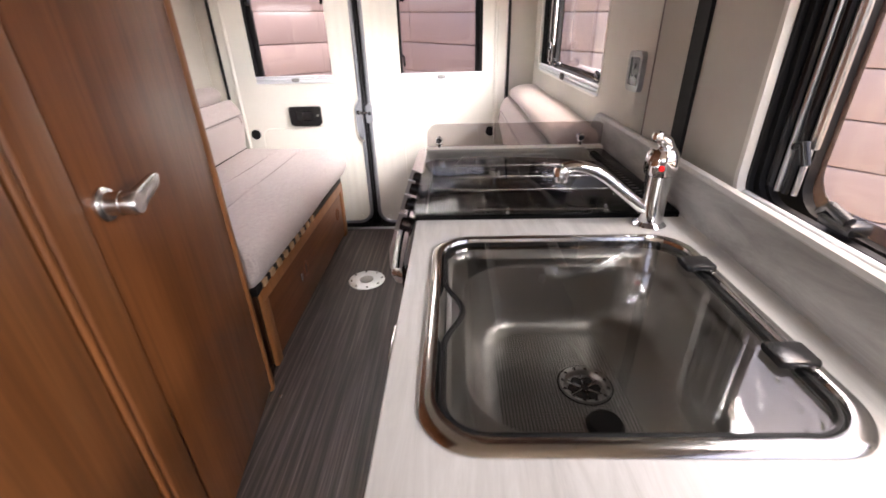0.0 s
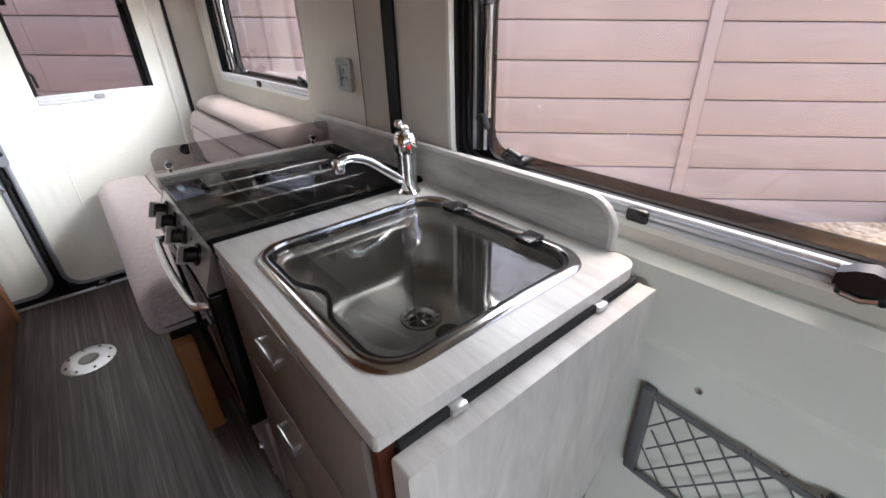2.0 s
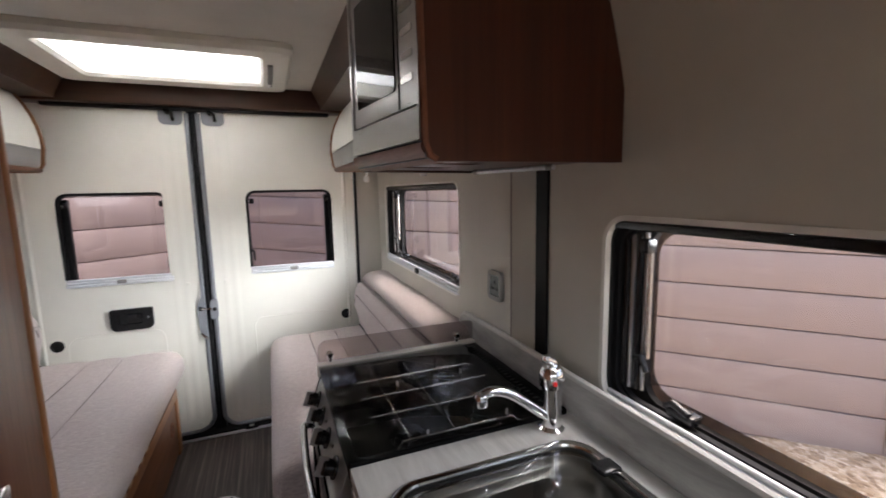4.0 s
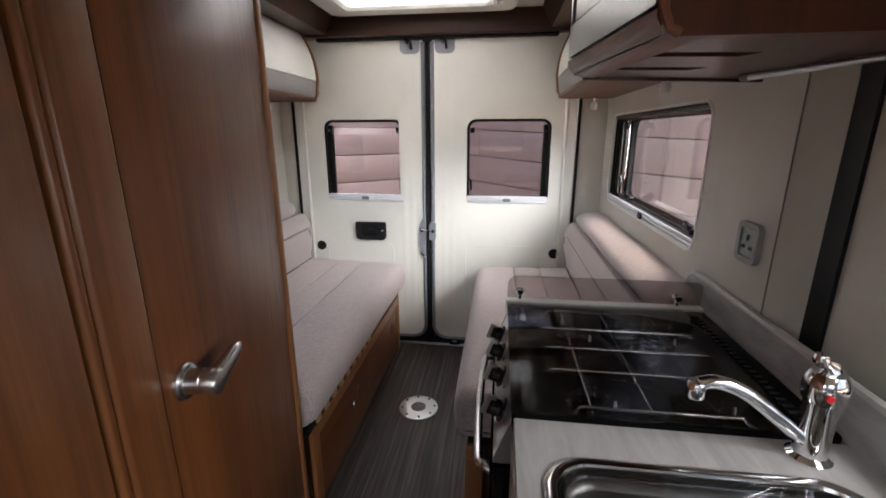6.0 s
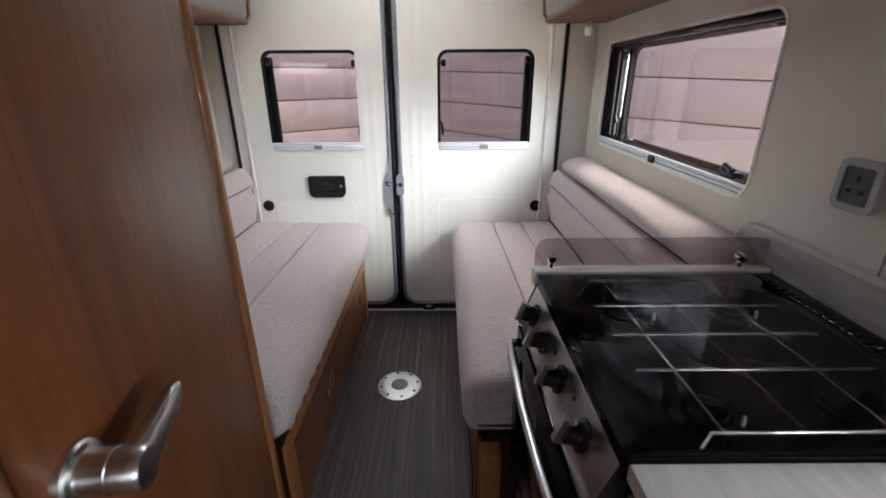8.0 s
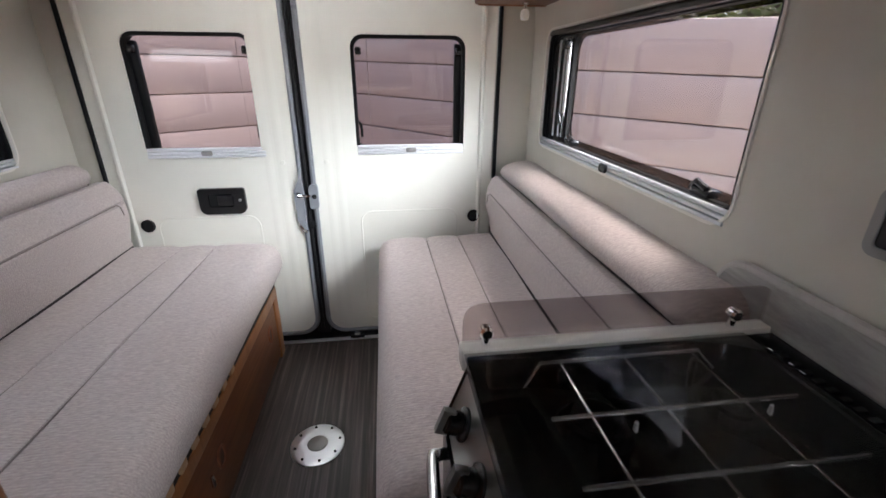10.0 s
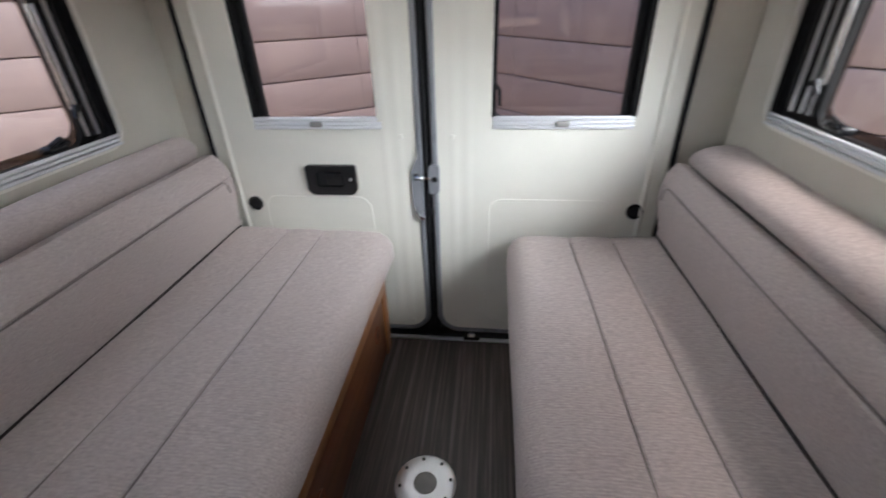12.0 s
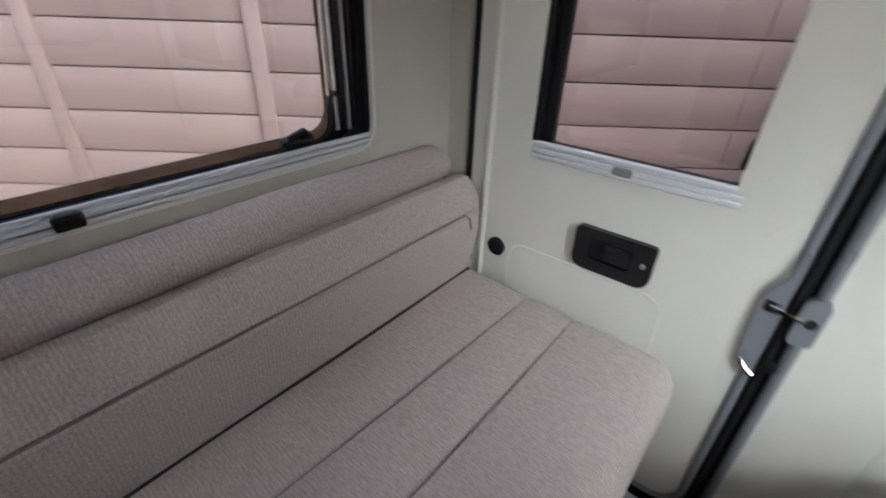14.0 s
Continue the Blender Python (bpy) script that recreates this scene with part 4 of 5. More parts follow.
part("second_panel", wbox(0.6765, 1.33, 0.0, CEIL, -0.024, 0.0, 0.003), POST, ward)
hu, hz = 0.507, 0.93
rose = part("handle_rose", lathe([(0.031, 0.0), (0.031, 0.006), (0.0285, 0.009), (0.0225, 0.0105), (0.0215, 0.013), (0.0215, 0.034), (0.0205, 0.035), (0.0205, 0.0365), (0.0215, 0.0375), (0.0215, 0.058), (0.019, 0.062), (0.004, 0.063)], lambda u, v, d: wface(hu + u, hz + v, d), 30), SATIN, wd, "satin nickel lever handle")
lev_rings = []
for k in range(13):
    q = k / 12
    cu, cv, cd = hu + 0.012 - 0.104 * q, hz - 0.004 + 0.024 * q, 0.050 + 0.004 * q
    hv, hd2 = 0.021 - 0.008 * q, 0.0125 - 0.0045 * q
    if k in (0, 12):
        hv, hd2 = hv * 0.45, hd2 * 0.5
    elif k in (1, 11):
        hv, hd2 = hv * 0.85, hd2 * 0.85
    ring = []
    for i in range(20):
        a = 2 * math.pi * i / 20
        ca, sa = math.cos(a), math.sin(a)
        ring.append(wface(cu, cv + hv * math.copysign(abs(sa) ** 0.6, sa), cd + hd2 * math.copysign(abs(ca) ** 0.6, ca)))
    lev_rings.append(ring)
part("lever", loft(lev_rings), SATIN, rose)
part("grub_screw", lathe([(0.0035, 0.0), (0.003, 0.0012)], lambda u, v, d: wface(hu + u, hz - 0.0215 - d, 0.047 + v), 10), HOLE, rose)

# ---- kitchen unit ----
KX0, KX1, KY0, KY1, KZ = 0.452, 0.965, 0.408, 0.978, 0.86
unit = thing("kitchen_unit", "taupe drawer unit with wood sides under the worktop", "kitchen cabinet")
part("body", box((0.47, 0.43, 0.0), (0.95, 0.972, 0.55)), WOOD, unit)
part("side_panel", box((0.458, 0.412, 0.0), (0.952, 0.43, 0.837), 0.002), RED_WOOD, unit)
part("back_body", box((0.93, 0.43, 0.55), (0.95, 0.975, 0.8)), WOOD, unit)
for z0, z1, zh, yh in ((0.617, 0.833, 0.785, 0.70), (0.368, 0.612, 0.56, 0.735), (0.105, 0.363, 0.33, 0.7)):
    dr = part("drawer", box((0.452, 0.434, z0), (0.47, 0.964, z1), 0.003), TAUPE, unit)
    hd = bmesh.new()
    box((0.435, yh - 0.038, zh - 0.007), (0.441, yh + 0.038, zh + 0.007), 0.002, 2, hd)
    box((0.437, yh - 0.038, zh - 0.006), (0.453, yh - 0.03, zh + 0.006), 0.001, 1, hd)
    box((0.437, yh + 0.03, zh - 0.006), (0.453, yh + 0.038, zh + 0.006), 0.001, 1, hd)
    part("handle", hd, SATIN, dr, "satin nickel bar handle")
part("plinth", box((0.47, 0.434, 0.0), (0.485, 1.5, 0.10)), TAUPE, unit)

top = thing("worktop", "pale grey driftwood laminate worktop round the sink", "worktop")
WHOLE = rrect(0.456, KY0, 0.97, KY1, (0.004, 0.035, 0.002, 0.002))
SINK = (0.491, 0.457, 0.919, 0.896)
part("slab", plate(WHOLE, [rrect(SINK[0] + 0.012, SINK[1] + 0.012, SINK[2] - 0.012, SINK[3] - 0.012, 0.052, 10)], on_z(KZ), -0.022, 0.0), WORKTOP, top)
part("edge_strip", box((0.4547, KY0 + 0.003, KZ - 0.0225), (0.4562, KY1, KZ - 0.0006), 0.0005, 1), WORKTOP, top, "pale laminate edge strip")
up = thing("upstand", "grey driftwood laminate upstand with a rounded pale edge", "upstand")
part("board", plate(rrect(0.462, KZ, 1.61, 0.945, (0.0, 0.0, 0.055, 0.055)), [], on_x(0.964), 0.0, 0.017), UPSTAND, up)
edge = [(0.466, KZ + 0.001), (0.466, 0.89)] + [(0.521 - 0.055 * math.cos(radians(a)), 0.89 + 0.055 * math.sin(radians(a))) for a in range(0, 91, 15)] + [(1.555 + 0.055 * math.sin(radians(a)), 0.89 + 0.055 * math.cos(radians(a))) for a in range(0, 91, 15)] + [(1.61, KZ + 0.001)]
part("edge_band", tube([(0.9725, y, z) for y, z in edge], 0.0095, 8), WORKTOP, up, "pale laminate edge band")

flap = thing("worktop_flap", "folded-down grey driftwood worktop extension flap", "worktop flap")
part("leaf", plate(rrect(0.468, 0.34, 0.966, 0.825, (0.03, 0.28, 0.004, 0.004), 10), [], on_y(0.372), 0.0, 0.03), WORKTOP, flap)
part("shadow_gap", box((0.48, 0.402, 0.81), (0.955, 0.4115, 0.837)), HOLE, flap)
for xk in (0.56, 0.85):
    part("hinge", box((xk - 0.012, 0.396, 0.826), (xk + 0.012, 0.411, 0.8375), 0.003), ALU, flap)

# ---- sink ----
sink = thing("sink", "square stainless steel sink with linen-textured bowl", "sink")
cx, cy = (SINK[0] + SINK[2]) / 2, (SINK[1] + SINK[3]) / 2


def sq(grow, r, n=10):
    return rrect(SINK[0] - grow, SINK[1] - grow, SINK[2] + grow, SINK[3] + grow, r, n)


levels = [(0.0, 0.062, 0.001), (-0.004, 0.06, 0.006), (-0.01, 0.058, 0.008), (-0.017, 0.055, 0.006), (-0.02, 0.053, -0.002), (-0.026, 0.05, -0.012)]
part("rim", loft([[(x, y, KZ + z) for x, y in sq(g, r)] for g, r, z in levels], caps=False), RIM_STEEL, sink, "polished steel sink rim")
bowl = [(-0.026, 0.05, -0.010), (-0.028, 0.05, -0.018), (-0.033, 0.052, -0.024), (-0.046, 0.066, -0.027), (-0.051, 0.076, -0.031), (-0.054, 0.08, -0.042), (-0.059, 0.082, -0.10), (-0.064, 0.08, -0.12), (-0.072, 0.074, -0.134), (-0.084, 0.066, -0.1425), (-0.1, 0.055, -0.145)]
part("bowl_side", loft([[(x - max(0.0, -g - 0.05) * 1.6 * max(0.0, (x - cx) / 0.2), y + max(0.0, -g - 0.05) * 0.6 * max(0.0, (y - cy) / 0.2), KZ + z) for x, y in sq(g, r)] for g, r, z in bowl], caps=False), BOWL, sink)
part("bowl_bottom", plate([(x - 0.0792 * max(0.0, (x - cx) / 0.2), y + 0.0297 * max(0.0, (y - cy) / 0.2)) for x, y in sq(-0.0995, 0.055)], [circle(0.72, 0.69, 0.034)], on_z(KZ - 0.1452), -0.001, 0.0), LINEN_STEEL, sink, "linen-textured steel bowl bottom")
dr = part("drain", loft([[(x, y, KZ - 0.1452 + h) for x, y in circle(0.72, 0.69, q, 30)] for q, h in ((0.038, 0.001), (0.037, 0.0035), (0.031, 0.0015), (0.027, -0.006), (0.002, -0.007))], caps=False), STEEL, sink)
part("drain_joint", plate(circle(0.72, 0.69, 0.0405), [circle(0.72, 0.69, 0.0385)], on_z(KZ - 0.1452), 0.0002, 0.0012), HOLE, dr)
part("strainer", lathe([(0.0265, 0.0), (0.0262, 0.0008)], at(0.72, 0.69, KZ - 0.1522), 24), ENAMEL, dr, "dark strainer plate")
for k in range(6):
    a = 2 * math.pi * (k + 0.5) / 6
    part("strainer_bar", tube([(0.72 + 0.006 * math.cos(a), 0.69 + 0.006 * math.sin(a), KZ - 0.1508), (0.72 + 0.026 * math.cos(a), 0.69 + 0.026 * math.sin(a), KZ - 0.1508)], 0.0022, 6), CHROME, dr)
for k in range(7):
    a, q = 2 * math.pi * k / 6, (0.0175 if k < 6 else 0.0)
    part("drain_hole", lathe([(0.0075, 0), (0.007, 0.0016)], at(0.72 + q * math.cos(a), 0.69 + q * math.sin(a), KZ - 0.152), 12), HOLE, dr)
for k in range(12):
    a = 2 * math.pi * (k + 0.5) / 12
    part("drain_slot", lathe([(0.003, 0), (0.0025, 0.0006)], at(0.72 + 0.0325 * math.cos(a), 0.69 + 0.0325 * math.sin(a), KZ - 0.1430), 8), HOLE, dr)
part("overflow", lathe([(0.009, 0), (0.008, 0.001)], at(0.835, SINK[3] - 0.066, KZ - 0.06, "y", -1), 14), HOLE, sink)
plug = thing("sink_plug", "round black rubber plug lying in the sink", "plug")
part("plug", lathe([(0.024, 0.0), (0.025, 0.006), (0.021, 0.012), (0.004, 0.013)], at(0.725, 0.612, KZ - 0.145), 24), BLACK, plug)
lid = thing("glass_cover", "smoked glass sink lid, closed, with a wavy finger cut-out", "sink lid")
lo = rrect(SINK[0] + 0.024, SINK[1] + 0.024, SINK[2] - 0.024, SINK[3] - 0.024, 0.046, 10)
wave = [(SINK[0] + 0.024 + 0.024 * math.sin(math.pi * k / 14) ** 2, 0.752 - 0.145 * k / 14) for k in range(15)]
lid_out = lo + wave
part("glass", plate(lid_out, [], on_z(KZ - 0.002), 0.0, 0.005), SMOKED, lid)
ring = [(x, y, KZ - 0.002) for x, y in lid_out]
part("seal", tube(ring + ring[:1], 0.0042, 6), BLACK, lid, "black rubber lid seal")
for yk in (0.578, 0.78):
    hg = part("hinge", box((SINK[2] - 0.05, yk - 0.018, KZ + 0.003), (SINK[2] - 0.006, yk + 0.018, KZ + 0.014), 0.004), BLACK_GLOSS, lid, "black lid hinge")

# ---- mixer tap ----
tap = thing("mixer_tap", "chrome single-lever mixer tap with a long spout", "tap")
TX, TY = 0.886, 0.942
part("base", lathe([(0.029, 0.0), (0.029, 0.004), (0.024, 0.008), (0.0215, 0.011), (0.021, 0.05), (0.0215, 0.096)], at(TX, TY, KZ), 32), CHROME, tap)
part("cartridge_cap", lathe([(0.0215, 0.0965), (0.0255, 0.099), (0.0272, 0.106), (0.0272, 0.122), (0.0255, 0.133), (0.02, 0.142), (0.004, 0.146)], at(TX, TY, KZ), 32), CHROME, tap)
spout = smooth_curve([(TX - 0.01, TY - 0.002, KZ + 0.028), (TX - 0.05, TY, KZ + 0.06), (TX - 0.10, TY + 0.002, KZ + 0.098), (TX - 0.14, TY + 0.004, KZ + 0.112), (TX - 0.166, TY + 0.004, KZ + 0.108)], 5)
sp = part("spout", tube(spout, 0.0105, 14), CHROME, tap)
part("aerator", lathe([(0.012, 0.0), (0.0135, 0.003), (0.0135, 0.022), (0.011, 0.026)], at(TX - 0.168, TY + 0.004, KZ + 0.086), 20), CHROME, sp)
lever = part("lever", tube(smooth_curve([(TX + 0.012, TY + 0.008, KZ + 0.130), (TX + 0.002, TY + 0.002, KZ + 0.150), (TX - 0.013, TY - 0.002, KZ + 0.162)], 4), [0.013] * 3 + [0.012] * 3 + [0.010] * 3, 14), CHROME, tap)
part("lever_tip", lathe([(0.004, -0.008), (0.0095, -0.004), (0.0105, 0.002), (0.008, 0.009), (0.002, 0.011)], at(TX - 0.016, TY - 0.003, KZ + 0.161), 18), CHROME, lever)
for dx, m in ((-0.01, RED),):
    part("temperature_dot", lathe([(0.0055, 0.0), (0.0048, 0.002), (0.001, 0.0025)], at(TX + dx, TY - 0.0255, KZ + 0.114, "y", -1), 12), m, tap)

# ---- cooker ----
CY0, CY1, CX0, CX1, CZ = 0.981, 1.472, 0.45, 0.962, 0.868
cooker = thing("cooker", "black gas cooker with glass-black hob and steel control panel", "cooker")
HZ = CZ - 0.032                  # pressed hob tray under the glass lid
part("hob", box((CX0 + 0.004, CY0 + 0.002, HZ - 0.012), (CX1, CY1, HZ), 0.004), ENAMEL, cooker, "black enamel hob tray")
part("hob_edge", plate(rrect(CX0 + 0.002, CY0, CX1, CY1, 0.008), [rrect(CX0 + 0.02, CY0 + 0.012, CX1 - 0.062, CY1 - 0.012, 0.02)], on_z(HZ), 0.0, 0.030), ENAMEL, cooker)
glass_lid = part("glass_lid", box((CX0 - 0.001, CY0 + 0.001, CZ), (CX1 - 0.052, CY1 - 0.001, CZ + 0.005), 0.0015), LID_GLASS, cooker, "smoked black glass lid, closed")
glass_lid.visible_shadow = False
part("carcass", box((CX0 + 0.015, CY0 + 0.002, 0.1), (CX1, CY1, HZ - 0.013)), ENAMEL, cooker)
# sloping steel control panel
cp = loft([[(CX0 + 0.008, y, CZ - 0.008), (CX0 - 0.028, y, CZ - 0.105), (CX0 - 0.028, y, CZ - 0.115), (CX0 + 0.02, y, CZ - 0.115), (CX0 + 0.02, y, CZ - 0.012)] for y in (CY0 + 0.012, CY1 - 0.012)])
panel = part("control_panel", cp, STEEL, cooker, "brushed steel control panel")
part("panel_cheek", loft([[(CX0 + 0.01, y, CZ - 0.002), (CX0 - 0.032, y, CZ - 0.118), (CX0 + 0.03, y, CZ - 0.118), (CX0 + 0.03, y, CZ - 0.002)] for y in (CY1 - 0.012, CY1)]), ENAMEL, cooker)
SN, SU = Vector((-0.097, 0, 0.036)).normalized(), Vector((0.036, 0, 0.097)).normalized()


def slope(u, v, d, y, h):
    p = Vector((CX0 + 0.008, y, CZ - 0.008)) - SU * h + SN * d + SU * v
    return (p.x, p.y + u, p.z)


for y in (1.40, 1.305, 1.195, 1.075):
    k = part("knob", lathe([(0.024, 0.0), (0.024, 0.004), (0.017, 0.007), (0.017, 0.026), (0.014, 0.029)], lambda u, v, d, y=y: slope(u, v, d, y, 0.058), 22), BLACK_GLOSS, panel)
    part("knob_grip", loft([[slope(u, v, d, y, 0.058) for u, v in ((-0.005, -0.02), (0.005, -0.02), (0.005, 0.02), (-0.005, 0.02))] for d in (0.02, 0.038)]), STEEL, k, "steel knob grip")
for y in (1.25, 1.135):
    part("panel_mark", lathe([(0.004, 0), (0.004, 0.002)], lambda u, v, d, y=y: slope(u, v, d, y, 0.045), 10), BLACK_GLOSS, panel)
od = part("oven_door", box((CX0 - 0.03, CY0 + 0.008, 0.375), (CX0 + 0.014, CY1 - 0.006, CZ - 0.122), 0.006), HOB_GLASS, cooker, "black glass oven door")
hb = smooth_curve([(CX0 - 0.028, 1.435, 0.715), (CX0 - 0.045, 1.428, 0.722), (CX0 - 0.056, 1.41, 0.722), (CX0 - 0.062, 1.23, 0.717), (CX0 - 0.056, 1.05, 0.714), (CX0 - 0.045, 1.03, 0.714), (CX0 - 0.028, 1.022, 0.71)], 5)
part("oven_handle", tube(hb, 0.0095, 12), SATIN, od, "satin tubular oven handle")
part("door_frame", plate(rrect(CY0 + 0.008, 0.375, CY1 - 0.006, CZ - 0.122, 0.006), [rrect(CY0 + 0.05, 0.42, CY1 - 0.05, 0.69, 0.02)], on_x(CX0 - 0.03, -1), 0.0, 0.003), ENAMEL, od)
low_front = part("lower_front", box((0.445, CY0 + 0.004, 0.105), (0.463, CY1, 0.368), 0.003), TAUPE, cooker, "taupe drawer front below the oven")
for yk in (1.16, 1.05):
    part("catch", lathe([(0.012, 0.0), (0.012, 0.006), (0.008, 0.01)], at(0.445, yk, 0.12, "x", -1), 16), CHROME, low_front)
# burners
for bx, by, br in ((0.60, 1.075, 0.03), (0.80, 1.085, 0.038), (0.60, 1.345, 0.036), (0.805, 1.35, 0.028)):
    bn = part("burner", lathe([(br + 0.014, 0.0), (br + 0.01, 0.003), (br, 0.004), (br, 0.010)], at(bx, by, HZ), 28), ENAMEL, cooker, "black gas burner")
    part("burner_ring", lathe([(br + 0.002, 0.0), (br + 0.002, 0.003), (br - 0.004, 0.004)], at(bx, by, HZ + 0.010), 28), ENAMEL, bn)
    part("burner_cap", lathe([(br - 0.004, 0.0), (br - 0.006, 0.004), (0.004, 0.005)], at(bx, by, HZ + 0.0135), 28), ENAMEL, bn)
    part("igniter", lathe([(0.0035, 0.0), (0.0025, 0.014)], at(bx + br + 0.012, by - 0.014, HZ), 8), WHITE, bn)
    part("thermocouple", lathe([(0.003, 0.0), (0.002, 0.013)], at(bx - br - 0.008, by - 0.016, HZ), 8), CHROME, bn)
# wire pan supports under the lid
wire = thing("pan_support", "chromed wire pan supports lying over the black hob tray", "pan support")
WZ = CZ - 0.006
for y, xa, xb in ((1.021, 0.572, 0.835), (1.144, 0.532, 0.884), (1.240, 0.532, 0.876), (1.338, 0.536, 0.88), (1.448, 0.56, 0.815)):
    part("cross_wire", tube([(xa - 0.03, y - 0.022, HZ + 0.002), (xa, y, WZ), (xb, y, WZ), (xb + 0.02, y - 0.015, HZ + 0.002)] if y in (1.021, 1.448) else [(xa, y, WZ), (xb, y, WZ)], 0.003, 8), WIRE, wire)
for x in (0.592, 0.695, 0.806):
    part("long_wire", tube([(x, 1.021, WZ - 0.0052), (x, 1.448, WZ - 0.0052)], 0.0023, 8), WIRE, wire)
for x, y in ((0.592, 1.03), (0.806, 1.03), (0.592, 1.44), (0.806, 1.44)):
    part("foot", lathe([(0.006, 0), (0.005, 0.015), (0.002, 0.018)], at(x, y, HZ), 10), BLACK, wire)
part("vent_strip", box((CX1 - 0.051, CY0 + 0.004, CZ - 0.002), (CX1 - 0.002, CY1 - 0.004, CZ + 0.002), 0.0015), ENAMEL, cooker)
for k in range(22):
    part("vent_slot", box((0.914, 1.03 + k * 0.0185, CZ + 0.002), (0.93, 1.040 + k * 0.0185, CZ + 0.0055), 0.001, 1), HOB_GLASS, cooker)
# glass shield at the back
bar = thing("splash_shield", "smoked acrylic splash shield with chrome fixings behind the hob", "splash shield")
part("ledge", box((CX0 - 0.004, CY1 + 0.001, CZ - 0.03), (CX1 + 0.002, CY1 + 0.03, CZ + 0.008), 0.003), TRIM, bar, "pale ledge")
part("sheet", plate(rrect(CX0 + 0.0, CZ - 0.0, CX1 + 0.01, CZ + 0.074, (0.0, 0.0, 0.03, 0.03)), [], on_y(CY1 + 0.022), 0.0, 0.004), SHIELD, bar)
for xk in (0.485, 0.899):
    sc = part("fixing", lathe([(0.011, 0.0), (0.011, 0.012), (0.008, 0.016)], at(xk, CY1 + 0.021, CZ + 0.03, "y", -1), 16), CHROME, bar, "chrome fixing")
    part("fixing_stem", lathe([(0.0075, 0), (0.0075, 0.03)], at(xk, CY1 + 0.016, CZ + 0.008), 14), CHROME, sc)

# ---- socket, light, microwave and lockers ----
sock = thing("power_socket", "black socket in a grey plastic frame on the liner", "power socket")
Ps = on_x(WALL_R, -1)
part("frame", plate(rrect(1.318, 1.04, 1.402, 1.132, 0.016), [rrect(1.33, 1.053, 1.39, 1.119, 0.006)], Ps, 0.0, 0.012), SOCKET_GREY, sock, "pale grey frame")
face = part("face", plate(rrect(1.3285, 1.0515, 1.3915, 1.1205, 0.004), [], Ps, 0.0, 0.009), BLACK_GLOSS, sock)
for y, z, w, h in ((1.36, 1.098, 0.006, 0.012), (1.347, 1.076, 0.01, 0.006), (1.373, 1.076, 0.01, 0.006)):
    part("slot", box((WALL_R - 0.0105, y - w / 2, z - h / 2), (WALL_R - 0.0088, y + w / 2, z + h / 2)), HOLE, face)

mw = thing("microwave_cabinet", "reddish wood overhead cabinet with a steel microwave", "overhead cabinet")
MA, MB = Vector((0.592, 0.905, 0)), Vector((0.547, 1.275, 0))
MU = (MB - MA).normalized()
MN = Vector((-MU.y, MU.x, 0))
MZ = 1.43


def mface(u, v, d):
    p = MA + MU * u + MN * d
    return (p.x, p.y, v)


ML = (MB - MA).length


def slot(x0, y0):
    """A long slot across the underside, square to the front."""
    return [(x0 + 0.16 * k - 0.02 * j, y0 + 0.022 * k + 0.035 * j) for k, j in ((0, 0), (1, 0), (1, 1), (0, 1))]


under = [(0.604, 0.91), (1.0, 0.91), (0.968, 1.405), (0.58, 1.31), (0.556, 1.275)]
part("underside", plate(under, [slot(0.625, 1.03), slot(0.612, 1.175)], on_z(MZ), 0.006, 0.02), RED_WOOD, mw, "slotted dark wood underside")
part("body", plate(under, [], on_z(MZ), 0.05, 0.42), WOOD_DARK, mw)
part("back_rail", box((-0.2, -0.01, MZ), (0.2, 0.0, MZ + 0.07), 0.002, m=Matrix.Translation((0.774, 1.364, 0)) @ Matrix.Rotation(math.atan2(0.095, 0.388), 4, "Z")), WOOD_DARK, mw)
CHEEK = ((0.02, MZ), (0.007, MZ + 0.006), (0.0, MZ + 0.022), (-0.009, CEIL - 0.09), (0.42, CEIL - 0.09), (0.42, MZ))
part("end_panel", loft([[(0.592 + k, y, z) for k, z in CHEEK] for y in (0.893, 0.912)]), RED_WOOD, mw, "dark reddish wood end panel")
part("top_panel", plate([(0.583, 0.893), (0.99, 0.893), (0.95, 1.40), (0.56, 1.32)], [], on_z(CEIL - 0.095), 0.0, 0.095), WOOD_DARK, mw)
part("edge_band", tube([(0.6 + k, 0.893, z) for k, z in ((0.012, MZ + 0.003), (0.0, MZ + 0.01), (-0.008, MZ + 0.03), (-0.015, CEIL - 0.1))], 0.006, 8), EDGE_RED, mw, "lighter rounded edging")
part("lower_rail", loft([[mface(u, MZ, -0.05), mface(u, MZ + 0.002, -0.025), mface(u, MZ + 0.012, -0.004), mface(u, MZ + 0.022, 0.003), mface(u, MZ + 0.032, 0.003), mface(u, MZ + 0.032, -0.05)] for u in (0.0, ML)]), EDGE_RED, mw, "lighter rounded wood rail")
part("rail_gap", plate(rrect(0.002, MZ + 0.03, ML - 0.002, MZ + 0.04, 0.001), [], mface, -0.03, -0.006), HOLE, mw)
part("steel_fascia", plate(rrect(0.006, MZ + 0.037, ML, 1.84, 0.004), [rrect(0.014, 1.523, ML - 0.012, 1.815, 0.004)], mface, -0.012, 0.003), STEEL, mw, "brushed steel fascia")
oven = part("microwave", plate(rrect(0.018, 1.528, ML - 0.016, 1.811, 0.003), [], mface, -0.03, -0.001), STEEL, mw, "steel microwave front")
part("oven_recess", plate(rrect(0.01, 1.518, ML - 0.008, 1.818, 0.003), [], mface, -0.04, -0.031), HOLE, mw)
